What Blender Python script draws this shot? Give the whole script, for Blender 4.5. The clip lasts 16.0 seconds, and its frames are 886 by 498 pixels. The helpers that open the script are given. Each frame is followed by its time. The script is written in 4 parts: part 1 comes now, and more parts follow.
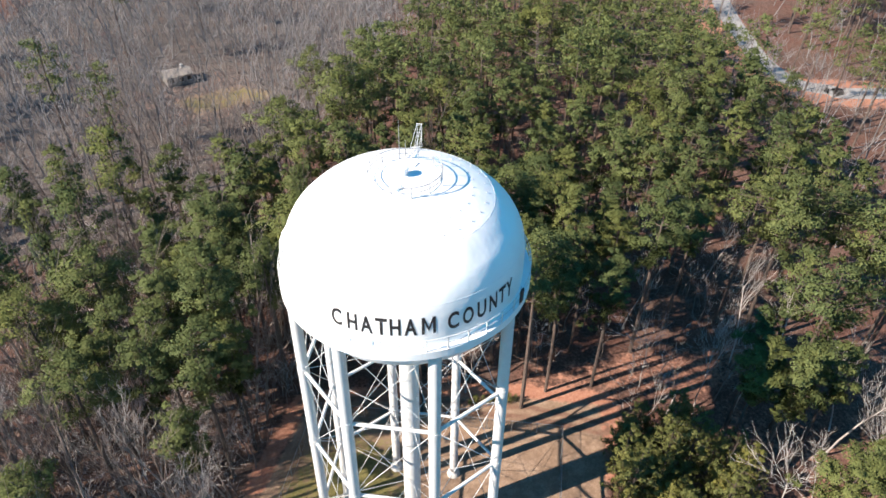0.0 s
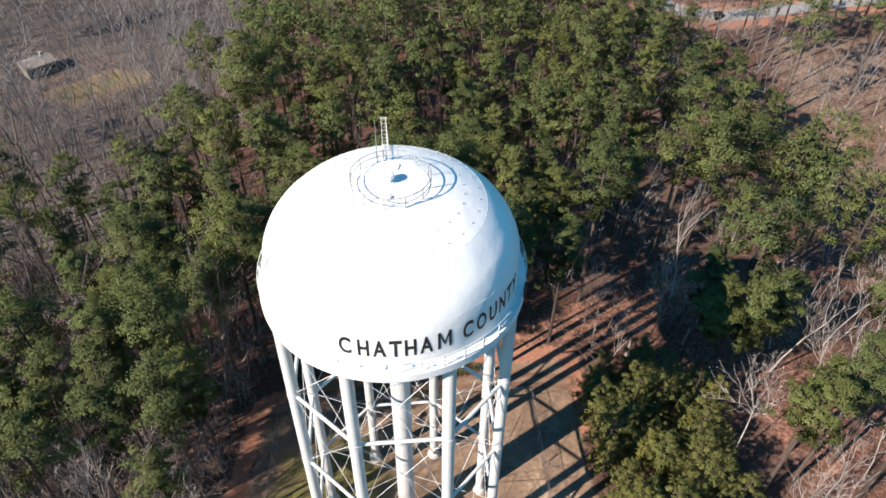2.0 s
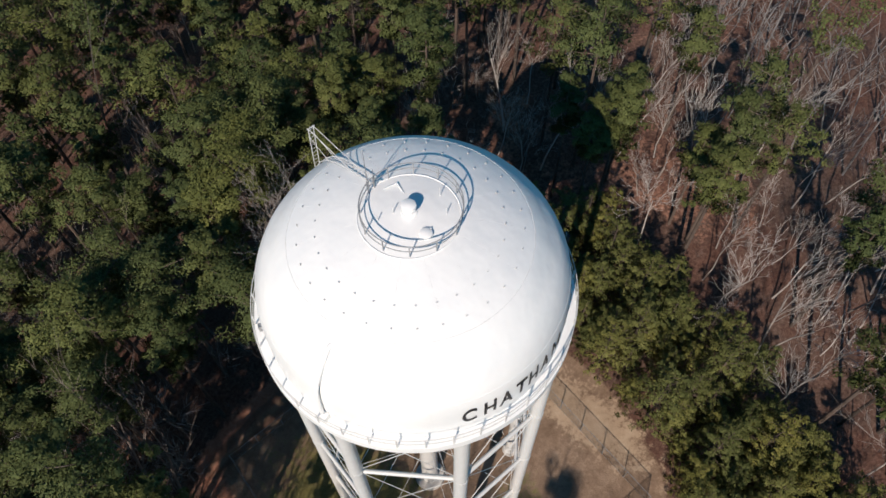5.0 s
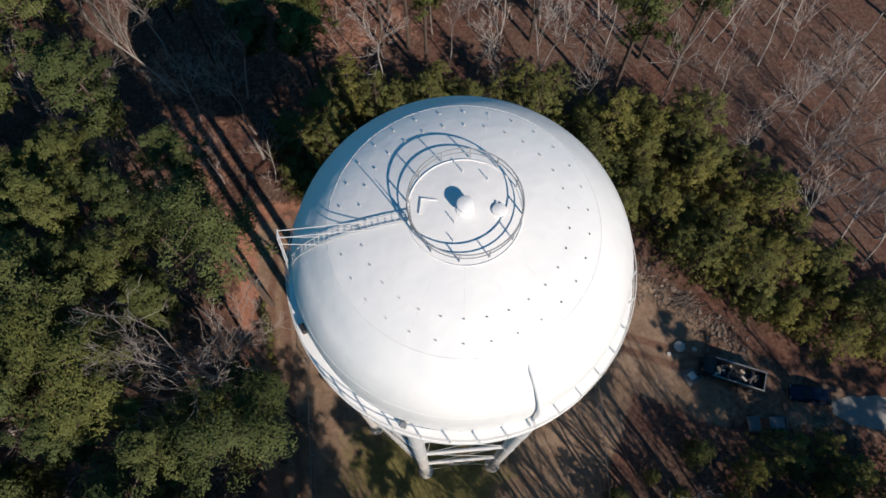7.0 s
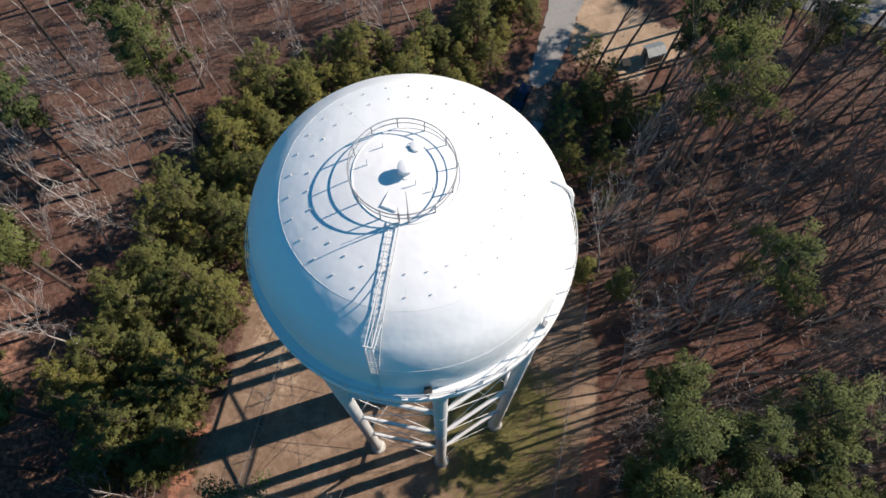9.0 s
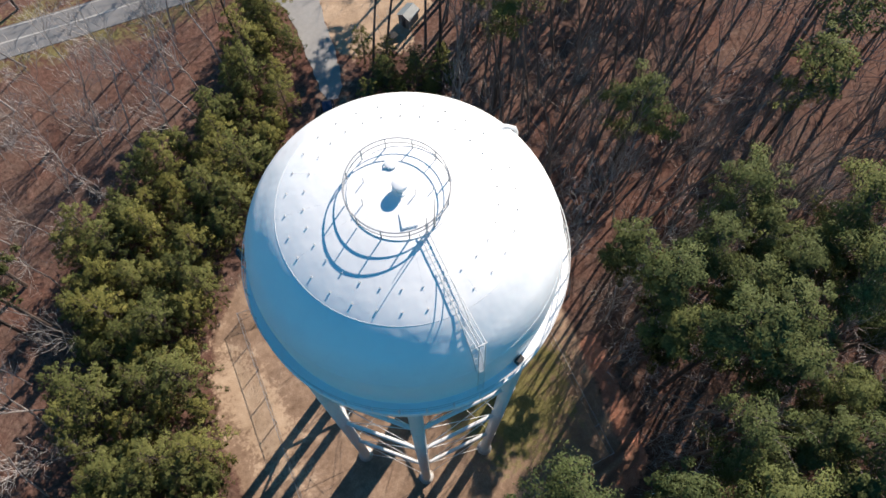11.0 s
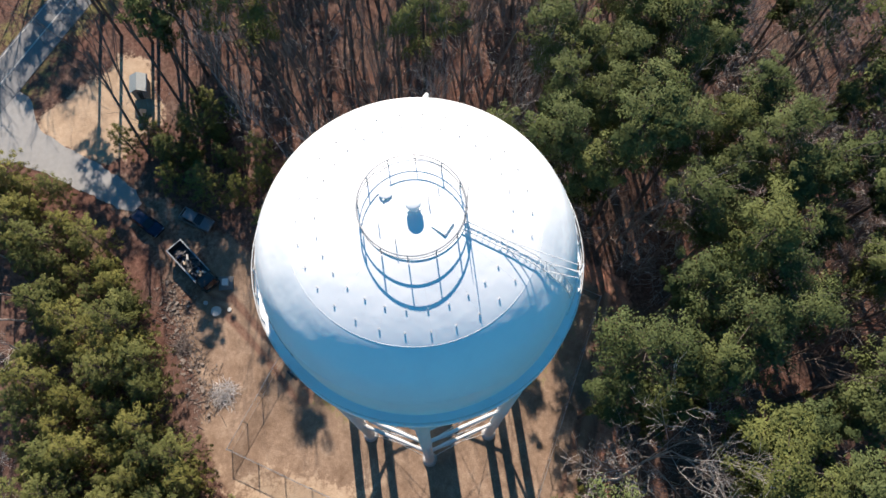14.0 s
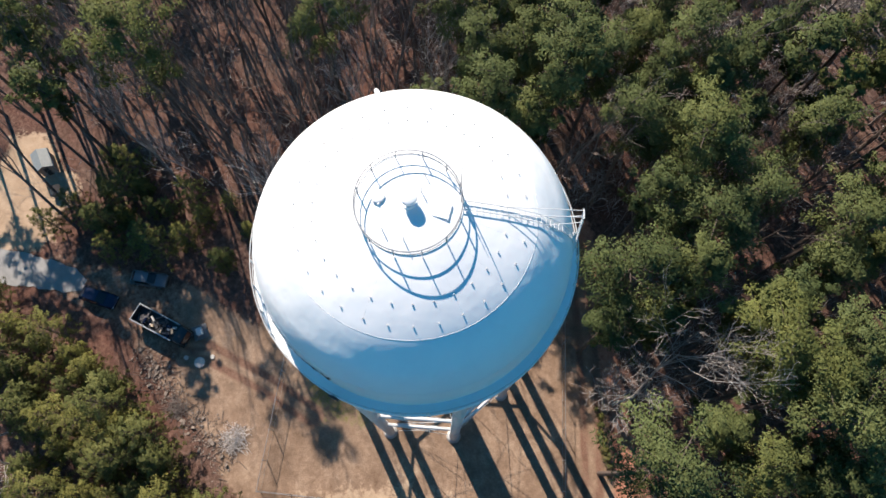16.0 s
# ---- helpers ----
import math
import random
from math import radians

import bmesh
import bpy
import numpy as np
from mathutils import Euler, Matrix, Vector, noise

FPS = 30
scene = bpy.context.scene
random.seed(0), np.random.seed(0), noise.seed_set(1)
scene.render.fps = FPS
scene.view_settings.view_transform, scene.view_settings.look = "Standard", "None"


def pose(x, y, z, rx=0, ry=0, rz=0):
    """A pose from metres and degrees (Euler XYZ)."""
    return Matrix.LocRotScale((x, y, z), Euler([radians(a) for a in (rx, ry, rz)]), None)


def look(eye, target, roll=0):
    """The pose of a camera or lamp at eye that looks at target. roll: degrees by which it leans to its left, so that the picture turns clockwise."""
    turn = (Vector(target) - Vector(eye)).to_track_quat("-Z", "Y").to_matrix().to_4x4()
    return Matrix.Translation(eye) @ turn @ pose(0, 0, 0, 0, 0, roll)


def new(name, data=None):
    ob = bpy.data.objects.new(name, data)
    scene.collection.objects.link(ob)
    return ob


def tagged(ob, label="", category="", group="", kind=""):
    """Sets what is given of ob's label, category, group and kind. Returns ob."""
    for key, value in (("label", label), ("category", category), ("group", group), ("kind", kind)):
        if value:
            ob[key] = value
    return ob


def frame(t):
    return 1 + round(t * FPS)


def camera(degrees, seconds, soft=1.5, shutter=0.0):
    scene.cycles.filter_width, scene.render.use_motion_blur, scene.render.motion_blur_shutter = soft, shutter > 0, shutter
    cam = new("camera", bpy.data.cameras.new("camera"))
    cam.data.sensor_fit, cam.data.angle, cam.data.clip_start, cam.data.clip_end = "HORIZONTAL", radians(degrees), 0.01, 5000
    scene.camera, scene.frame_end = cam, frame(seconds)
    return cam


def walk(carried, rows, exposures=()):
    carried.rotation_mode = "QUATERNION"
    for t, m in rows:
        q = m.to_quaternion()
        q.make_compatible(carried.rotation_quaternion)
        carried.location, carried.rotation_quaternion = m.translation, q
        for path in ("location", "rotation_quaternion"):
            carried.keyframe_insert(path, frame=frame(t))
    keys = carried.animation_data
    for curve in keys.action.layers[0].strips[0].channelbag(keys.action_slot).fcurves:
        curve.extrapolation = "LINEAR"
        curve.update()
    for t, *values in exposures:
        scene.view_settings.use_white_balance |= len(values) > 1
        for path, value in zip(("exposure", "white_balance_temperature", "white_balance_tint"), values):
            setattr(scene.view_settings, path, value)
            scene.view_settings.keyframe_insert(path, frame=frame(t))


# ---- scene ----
cam = camera(65.14, 16.0, soft=1.6)
PATH = [
    (0, pose(0.60, -39.99, 70.83, 51.37, -0.59, -2.64)),
    (0.5, pose(-0.66, -39.02, 71.03, 50.63, -0.59, -5.22)),
    (1, pose(-2.21, -37.88, 71.32, 49.62, -0.59, -8.21)),
    (1.5, pose(-3.85, -36.31, 71.64, 48.42, -0.54, -11.20)),
    (2, pose(-5.66, -34.52, 72.02, 47.01, -0.44, -14.60)),
    (2.5, pose(-7.60, -32.26, 72.36, 45.32, -0.41, -18.65)),
    (3, pose(-9.42, -29.64, 72.64, 43.41, -0.31, -23.00)),
    (3.2, pose(-10.09, -28.48, 72.85, 42.53, -0.29, -24.87)),
    (3.9, pose(-12.33, -23.73, 72.96, 39.48, -0.05, -32.91)),
    (4.6, pose(-13.88, -18.00, 72.74, 35.96, 0.27, -43.39)),
    (5.3, pose(-14.55, -11.44, 72.74, 31.23, 0.34, -56.04)),
    (5.5, pose(-14.57, -9.48, 72.79, 29.79, 0.22, -60.17)),
    (6, pose(-14.21, -4.82, 72.97, 26.35, 0.18, -72.31)),
    (6.5, pose(-13.28, -0.02, 73.19, 23.14, 0.03, -87.41)),
    (7, pose(-11.88, 4.24, 73.29, 20.92, -0.08, -105.05)),
    (7.5, pose(-9.97, 8.37, 73.38, 20.00, -0.10, -127.30)),
    (8, pose(-7.74, 11.49, 73.53, 20.19, -0.08, -146.79)),
    (8.5, pose(-5.15, 13.97, 73.84, 21.14, -0.00, -163.94)),
    (9, pose(-2.24, 15.67, 74.20, 22.28, -0.06, -178.08)),
    (9.2, pose(-1.08, 16.35, 74.39, 22.81, -0.09, -182.44)),
    (9.9, pose(2.89, 16.78, 74.73, 23.97, -0.17, -196.84)),
    (10.6, pose(6.08, 15.32, 74.69, 23.75, -0.20, -209.11)),
    (11.3, pose(8.67, 12.97, 74.68, 23.18, -0.13, -220.66)),
    (11.5, pose(9.33, 12.26, 74.71, 23.05, -0.07, -224.21)),
    (12, pose(10.63, 10.54, 74.83, 22.66, -0.03, -231.87)),
    (12.5, pose(11.51, 8.71, 74.92, 22.00, -0.05, -239.06)),
    (13, pose(12.04, 6.98, 75.04, 21.28, -0.07, -245.87)),
    (13.5, pose(12.33, 5.33, 75.19, 20.59, -0.12, -252.35)),
    (14, pose(12.45, 3.97, 75.30, 19.96, -0.12, -258.17)),
    (14.5, pose(12.45, 2.72, 75.50, 19.29, -0.10, -263.81)),
    (15, pose(12.38, 1.75, 75.62, 18.79, -0.06, -268.49)),
    (15.5, pose(12.32, 0.93, 75.75, 18.31, -0.05, -272.59)),
    (16, pose(12.35, 0.27, 75.89, 17.95, -0.09, -275.98)),
]
LIGHT = [(0, 1.38, 6250, 13), (1.5, 1.11, 6250, 13), (3.2, 0.67, 6250, 13), (5.3, 0.03, 6250, 13), (7, 0.0, 6250, 13), (9.2, 0.56, 6250, 13), (11.3, 0.8, 6250, 13), (13, 0.94, 6250, 13), (16, 0.97, 6250, 13)]
walk(cam, PATH, LIGHT)
# ---- light ----
SUN_AZ, SUN_EL = 200.0, 35.8
world = bpy.data.worlds.new("sky")
scene.world = world
world.use_nodes = True
wn, wl = world.node_tree.nodes, world.node_tree.links
sky = wn.new("ShaderNodeTexSky")
sky.sky_type, sky.sun_disc = "NISHITA", False
sky.sun_elevation, sky.sun_rotation = radians(SUN_EL), radians(90 - SUN_AZ)
sky.altitude, sky.air_density, sky.dust_density, sky.ozone_density = 150, 1.0, 0.1, 2.0
deep = wn.new("ShaderNodeMix")
deep.data_type, deep.blend_type = "RGBA", "MULTIPLY"
deep.inputs[0].default_value, deep.inputs[7].default_value = 1.0, (0.21, 0.83, 1.0, 1)
wl.new(sky.outputs[0], deep.inputs[6])
wl.new(deep.outputs[2], wn["Background"].inputs[0])
wn["Background"].inputs[1].default_value = 0.076
sun = new("sun", bpy.data.lights.new("sun", "SUN"))
sun.data.energy, sun.data.angle, sun.data.color = 5.0, radians(0.5), (1.0, 0.86, 0.70)
sun.matrix_world = look(Vector((math.cos(radians(SUN_AZ)) * math.cos(radians(SUN_EL)), math.sin(radians(SUN_AZ)) * math.cos(radians(SUN_EL)), math.sin(radians(SUN_EL)))) * 200, (0, 0, 0))


# ---- materials ----
def material(name, rough=0.7, metal=0.0):
    m = bpy.data.materials.new(name)
    m.use_nodes = True
    b = m.node_tree.nodes["Principled BSDF"]
    b.inputs["Roughness"].default_value, b.inputs["Metallic"].default_value = rough, metal
    return m, m.node_tree.nodes, m.node_tree.links, b


def noise_node(n, l, vector, scale, detail=4.0, rough=0.6):
    t = n.new("ShaderNodeTexNoise")
    t.inputs["Scale"].default_value, t.inputs["Detail"].default_value, t.inputs["Roughness"].default_value = scale, detail, rough
    l.new(vector, t.inputs["Vector"])
    return t.outputs["Fac"]


def ramp(n, l, fac, stops):
    r = n.new("ShaderNodeValToRGB")
    while len(r.color_ramp.elements) < len(stops):
        r.color_ramp.elements.new(0.5)
    for e, (p, c) in zip(r.color_ramp.elements, stops):
        e.position, e.color = p, (*c, 1)
    l.new(fac, r.inputs[0])
    return r.outputs[0]


def mix(n, l, fac, a, b, mode="MIX"):
    m = n.new("ShaderNodeMix")
    m.data_type, m.blend_type = "RGBA", mode
    for sock, v in ((m.inputs[0], fac), (m.inputs[6], a), (m.inputs[7], b)):
        if isinstance(v, (int, float)):
            sock.default_value = v
        elif isinstance(v, tuple):
            sock.default_value = (*v, 1)
        else:
            l.new(v, sock)
    return m.outputs[2]


def math_node(n, l, op, a, b=0.0, clamp=False):
    m = n.new("ShaderNodeMath")
    m.operation, m.use_clamp = op, clamp
    for sock, v in zip(m.inputs, (a, b)):
        if isinstance(v, (int, float)):
            sock.default_value = v
        else:
            l.new(v, sock)
    return m.outputs[0]


def bump(n, l, b, height, strength, distance):
    k = n.new("ShaderNodeBump")
    k.inputs["Strength"].default_value, k.inputs["Distance"].default_value = strength, distance
    l.new(height, k.inputs["Height"])
    l.new(k.outputs[0], b.inputs["Normal"])


def plain(name, colour, rough=0.6, metal=0.0, vary=0.25, scale=3.0, relief=0.02):
    m, n, l, b = material(name, rough, metal)
    p = n.new("ShaderNodeNewGeometry").outputs["Position"]
    f1, f2 = noise_node(n, l, p, scale), noise_node(n, l, p, scale * 9)
    f = math_node(n, l, "MULTIPLY", math_node(n, l, "ADD", f1, f2), 0.5)
    l.new(ramp(n, l, f, [(0.3, tuple(c * (1 - vary) for c in colour)), (0.7, tuple(min(1, c * (1 + vary)) for c in colour))]), b.inputs["Base Color"])
    if relief:
        bump(n, l, b, f2, 0.4, relief)
    return m


def paint_material():
    m, n, l, b = material("white_tank_paint", 0.38)
    p = n.new("ShaderNodeNewGeometry").outputs["Position"]
    mp = n.new("ShaderNodeMapping")
    l.new(p, mp.inputs["Vector"])
    mp.inputs["Scale"].default_value = (1.0, 1.0, 0.12)
    streak = noise_node(n, l, mp.outputs[0], 1.6, 6)
    blot = noise_node(n, l, p, 0.35, 5)
    c = ramp(n, l, blot, [(0.35, (0.78, 0.79, 0.79)), (0.6, (0.83, 0.83, 0.82))])
    c = mix(n, l, math_node(n, l, "MULTIPLY", ramp(n, l, streak, [(0.58, (0, 0, 0)), (0.8, (1, 1, 1))]), 0.10), c, (0.55, 0.52, 0.46))
    l.new(c, b.inputs["Base Color"])
    l.new(math_node(n, l, "MULTIPLY_ADD", blot, 0.25), b.inputs["Roughness"])
    n[-1].inputs[2].default_value = 0.30
    bump(n, l, b, noise_node(n, l, p, 0.7, 2), 0.6, 0.085)
    return m


def leaf_material(name, dark, light, tip):
    m, n, l, b = material(name, 0.62)
    g = n.new("ShaderNodeNewGeometry")
    info = n.new("ShaderNodeObjectInfo")
    f = noise_node(n, l, g.outputs["Position"], 0.55, 3)
    grain = noise_node(n, l, g.outputs["Position"], 7.0, 3, 0.7)
    f = math_node(n, l, "ADD", math_node(n, l, "MULTIPLY", f, 0.45), math_node(n, l, "MULTIPLY", g.outputs["Random Per Island"], 0.25))
    f = math_node(n, l, "ADD", f, math_node(n, l, "MULTIPLY", math_node(n, l, "SUBTRACT", grain, 0.5), 0.36))
    f = math_node(n, l, "ADD", f, 0.15)
    c = ramp(n, l, f, [(0.22, dark), (0.5, light), (0.85, tip)])
    tone = ramp(n, l, info.outputs["Random"], [(0.0, (0.74, 0.80, 0.84)), (0.5, (1.0, 1.0, 1.0)), (1.0, (1.16, 1.08, 0.92))])
    c = mix(n, l, 1.0, c, tone, "MULTIPLY")
    l.new(c, b.inputs["Base Color"])
    b.inputs["Specular IOR Level"].default_value = 0.06
    t = n.new("ShaderNodeBsdfTranslucent")
    l.new(c, t.inputs["Color"])
    s = n.new("ShaderNodeMixShader")
    s.inputs[0].default_value = 0.13
    l.new(b.outputs[0], s.inputs[1])
    l.new(t.outputs[0], s.inputs[2])
    l.new(s.outputs[0], n["Material Output"].inputs["Surface"])
    return m


def bark_material(name, dark, light):
    m, n, l, b = material(name, 0.85)
    g = n.new("ShaderNodeNewGeometry")
    info = n.new("ShaderNodeObjectInfo")
    mp = n.new("ShaderNodeMapping")
    l.new(g.outputs["Position"], mp.inputs["Vector"])
    mp.inputs["Scale"].default_value = (1, 1, 0.25)
    f = noise_node(n, l, mp.outputs[0], 5.0, 5)
    f = math_node(n, l, "ADD", math_node(n, l, "MULTIPLY", f, 0.7), math_node(n, l, "MULTIPLY", info.outputs["Random"], 0.3))
    l.new(ramp(n, l, f, [(0.3, dark), (0.75, light)]), b.inputs["Base Color"])
    bump(n, l, b, f, 0.6, 0.03)
    return m


def ground_material():
    m, n, l, b = material("forest_floor", 0.95)
    p = n.new("ShaderNodeNewGeometry").outputs["Position"]
    big, mid, fine, grit = (noise_node(n, l, p, s, 6, 0.65) for s in (0.045, 0.35, 2.2, 9.0))
    tex = math_node(n, l, "ADD", math_node(n, l, "MULTIPLY", fine, 0.5), math_node(n, l, "MULTIPLY", grit, 0.5))
    red = ramp(n, l, tex, [(0.34, (0.036, 0.018, 0.013)), (0.5, (0.118, 0.060, 0.045)), (0.68, (0.23, 0.135, 0.105))])
    tan = ramp(n, l, tex, [(0.34, (0.038, 0.024, 0.019)), (0.5, (0.115, 0.076, 0.060)), (0.68, (0.235, 0.172, 0.142))])
    col = mix(n, l, ramp(n, l, math_node(n, l, "ADD", math_node(n, l, "MULTIPLY", big, 0.6), math_node(n, l, "MULTIPLY", mid, 0.4)), [(0.42, (0, 0, 0)), (0.6, (1, 1, 1))]), red, tan)

    patch = math_node(n, l, "ADD", math_node(n, l, "MULTIPLY", tex, 0.55), math_node(n, l, "MULTIPLY", mid, 0.45))

    def zone(name, colours, base, gain=0.55):
        a = n.new("ShaderNodeAttribute")
        a.attribute_name = name
        edge = math_node(n, l, "ADD", a.outputs["Fac"], math_node(n, l, "MULTIPLY", math_node(n, l, "SUBTRACT", math_node(n, l, "ADD", mid, fine), 1.0), gain))
        mask = ramp(n, l, edge, [(0.4, (0, 0, 0)), (0.6, (1, 1, 1))])
        return mix(n, l, mask, base, ramp(n, l, patch if name in ("dirt", "sand") else tex, colours))
    col = zone("grey", [(0.36, (0.03, 0.025, 0.022)), (0.5, (0.105, 0.088, 0.078)), (0.66, (0.26, 0.225, 0.20))], col, 0.7)
    col = zone("dirt", [(0.37, (0.15, 0.10, 0.066)), (0.5, (0.24, 0.165, 0.115)), (0.62, (0.36, 0.265, 0.19))], col, 0.35)
    col = zone("clay", [(0.3, (0.21, 0.085, 0.052)), (0.5, (0.34, 0.165, 0.11)), (0.7, (0.46, 0.27, 0.19))], col, 0.6)
    col = zone("sand", [(0.3, (0.24, 0.165, 0.11)), (0.5, (0.39, 0.285, 0.195)), (0.7, (0.53, 0.41, 0.30))], col, 0.95)
    col = zone("grass", [(0.3, (0.075, 0.07, 0.025)), (0.5, (0.15, 0.135, 0.05)), (0.7, (0.25, 0.21, 0.10))], col, 0.8)
    col = zone("rut", [(0.3, (0.10, 0.055, 0.038)), (0.5, (0.18, 0.105, 0.075)), (0.7, (0.28, 0.18, 0.13))], col, 0.5)
    l.new(col, b.inputs["Base Color"])
    b.inputs["Specular IOR Level"].default_value = 0.1
    bump(n, l, b, tex, 0.9, 0.12)
    return m


PAINT = paint_material()
LETTER = plain("black_letter_paint", (0.018, 0.018, 0.02), 0.5, 0, 0.3, 2)
STEEL = plain("white_painted_steel", (0.60, 0.60, 0.59), 0.45, 0, 0.08, 1.2, 0.004)
GREY_STEEL = plain("weathered_galvanised_steel", (0.34, 0.35, 0.36), 0.45, 0.7, 0.2, 4)
DARK = plain("dark_weathered_metal", (0.03, 0.03, 0.032), 0.55, 0.2, 0.3, 4)
CONCRETE = plain("pale_concrete", (0.46, 0.44, 0.41), 0.9, 0, 0.2, 2)
ASPHALT = plain("grey_asphalt", (0.165, 0.165, 0.165), 0.95, 0, 0.18, 1.0)
GRAVEL = plain("pale_gravel", (0.26, 0.255, 0.245), 0.95, 0, 0.16, 1.5)
LINE = plain("worn_road_paint", (0.40, 0.39, 0.36), 0.8, 0, 0.2, 3)
PINE = leaf_material("pine_needles", (0.036, 0.043, 0.022), (0.097, 0.118, 0.043), (0.192, 0.212, 0.080))
YOUNG = leaf_material("young_pine_needles", (0.042, 0.050, 0.017), (0.140, 0.148, 0.048), (0.26, 0.245, 0.088))
BARK = bark_material("pine_bark", (0.032, 0.024, 0.020), (0.125, 0.092, 0.075))
GREYBARK = bark_material("bare_grey_bark", (0.19, 0.165, 0.15), (0.50, 0.46, 0.43))
FARBARK = plain("far_grey_bark", (0.18, 0.17, 0.168), 0.9, 0, 0.55, 0.09, 0)
SEAM = plain("weathered_weld_seam", (0.63, 0.63, 0.62), 0.6, 0, 0.2, 2, 0)
RAILS = plain("grey_white_rail_paint", (0.28, 0.29, 0.30), 0.6, 0, 0.1, 2, 0)
LUGS = plain("dull_grey_painted_lug", (0.42, 0.42, 0.42), 0.7, 0, 0.15, 4, 0)
DULLBARK = bark_material("dull_brown_bark", (0.075, 0.058, 0.05), (0.22, 0.18, 0.16))
GROUND = ground_material()
GLASS = plain("dark_window_glass", (0.012, 0.015, 0.02), 0.08, 0, 0.1, 2, 0)
TYRE = plain("black_rubber", (0.02, 0.02, 0.02), 0.9, 0, 0.2, 8)
BLUE_PAINT = plain("dark_blue_car_paint", (0.008, 0.014, 0.04), 0.25, 0.3, 0.1, 1, 0)
SILVER = plain("silver_car_paint", (0.22, 0.24, 0.26), 0.3, 0.6, 0.1, 1, 0)
DARKGREY = plain("grey_car_paint", (0.13, 0.14, 0.15), 0.3, 0.4, 0.1, 1, 0)
BLACK_PAINT = plain("black_truck_paint", (0.02, 0.021, 0.024), 0.3, 0.1, 0.2, 1, 0)
RUST = plain("debris_load", (0.11, 0.10, 0.10), 0.9, 0, 0.7, 3)
WOOD = plain("grey_weathered_timber", (0.25, 0.22, 0.19), 0.9, 0, 0.3, 3)
METALROOF = plain("dull_metal_roof", (0.27, 0.29, 0.29), 0.5, 0.3, 0.15, 2)
CUTWOOD = plain("fresh_cut_wood", (0.44, 0.35, 0.25), 0.9, 0, 0.3, 2)
ROCK = plain("brown_rubble", (0.215, 0.175, 0.145), 0.95, 0, 0.5, 4)


def wire_material():
    m, n, l, b = material("chain_link_wire", 0.5, 0.8)
    b.inputs["Base Color"].default_value = (0.22, 0.22, 0.22, 1)
    g = n.new("ShaderNodeNewGeometry")
    sep = n.new("ShaderNodeSeparateXYZ")
    l.new(g.outputs["Position"], sep.inputs[0])
    run = math_node(n, l, "ADD", sep.outputs[0], sep.outputs[1])
    waves = []
    for sgn in (1, -1):
        k = math_node(n, l, "ADD", run, math_node(n, l, "MULTIPLY", sep.outputs[2], sgn * 1.2))
        w = math_node(n, l, "FRACT", math_node(n, l, "MULTIPLY", k, 12.0))
        waves.append(math_node(n, l, "LESS_THAN", w, 0.05))
    mask = math_node(n, l, "MAXIMUM", waves[0], waves[1])
    t = n.new("ShaderNodeBsdfTransparent")
    s = n.new("ShaderNodeMixShader")
    l.new(mask, s.inputs[0])
    l.new(t.outputs[0], s.inputs[1])
    l.new(b.outputs[0], s.inputs[2])
    l.new(s.outputs[0], n["Material Output"].inputs["Surface"])
    return m


WIRE = wire_material()


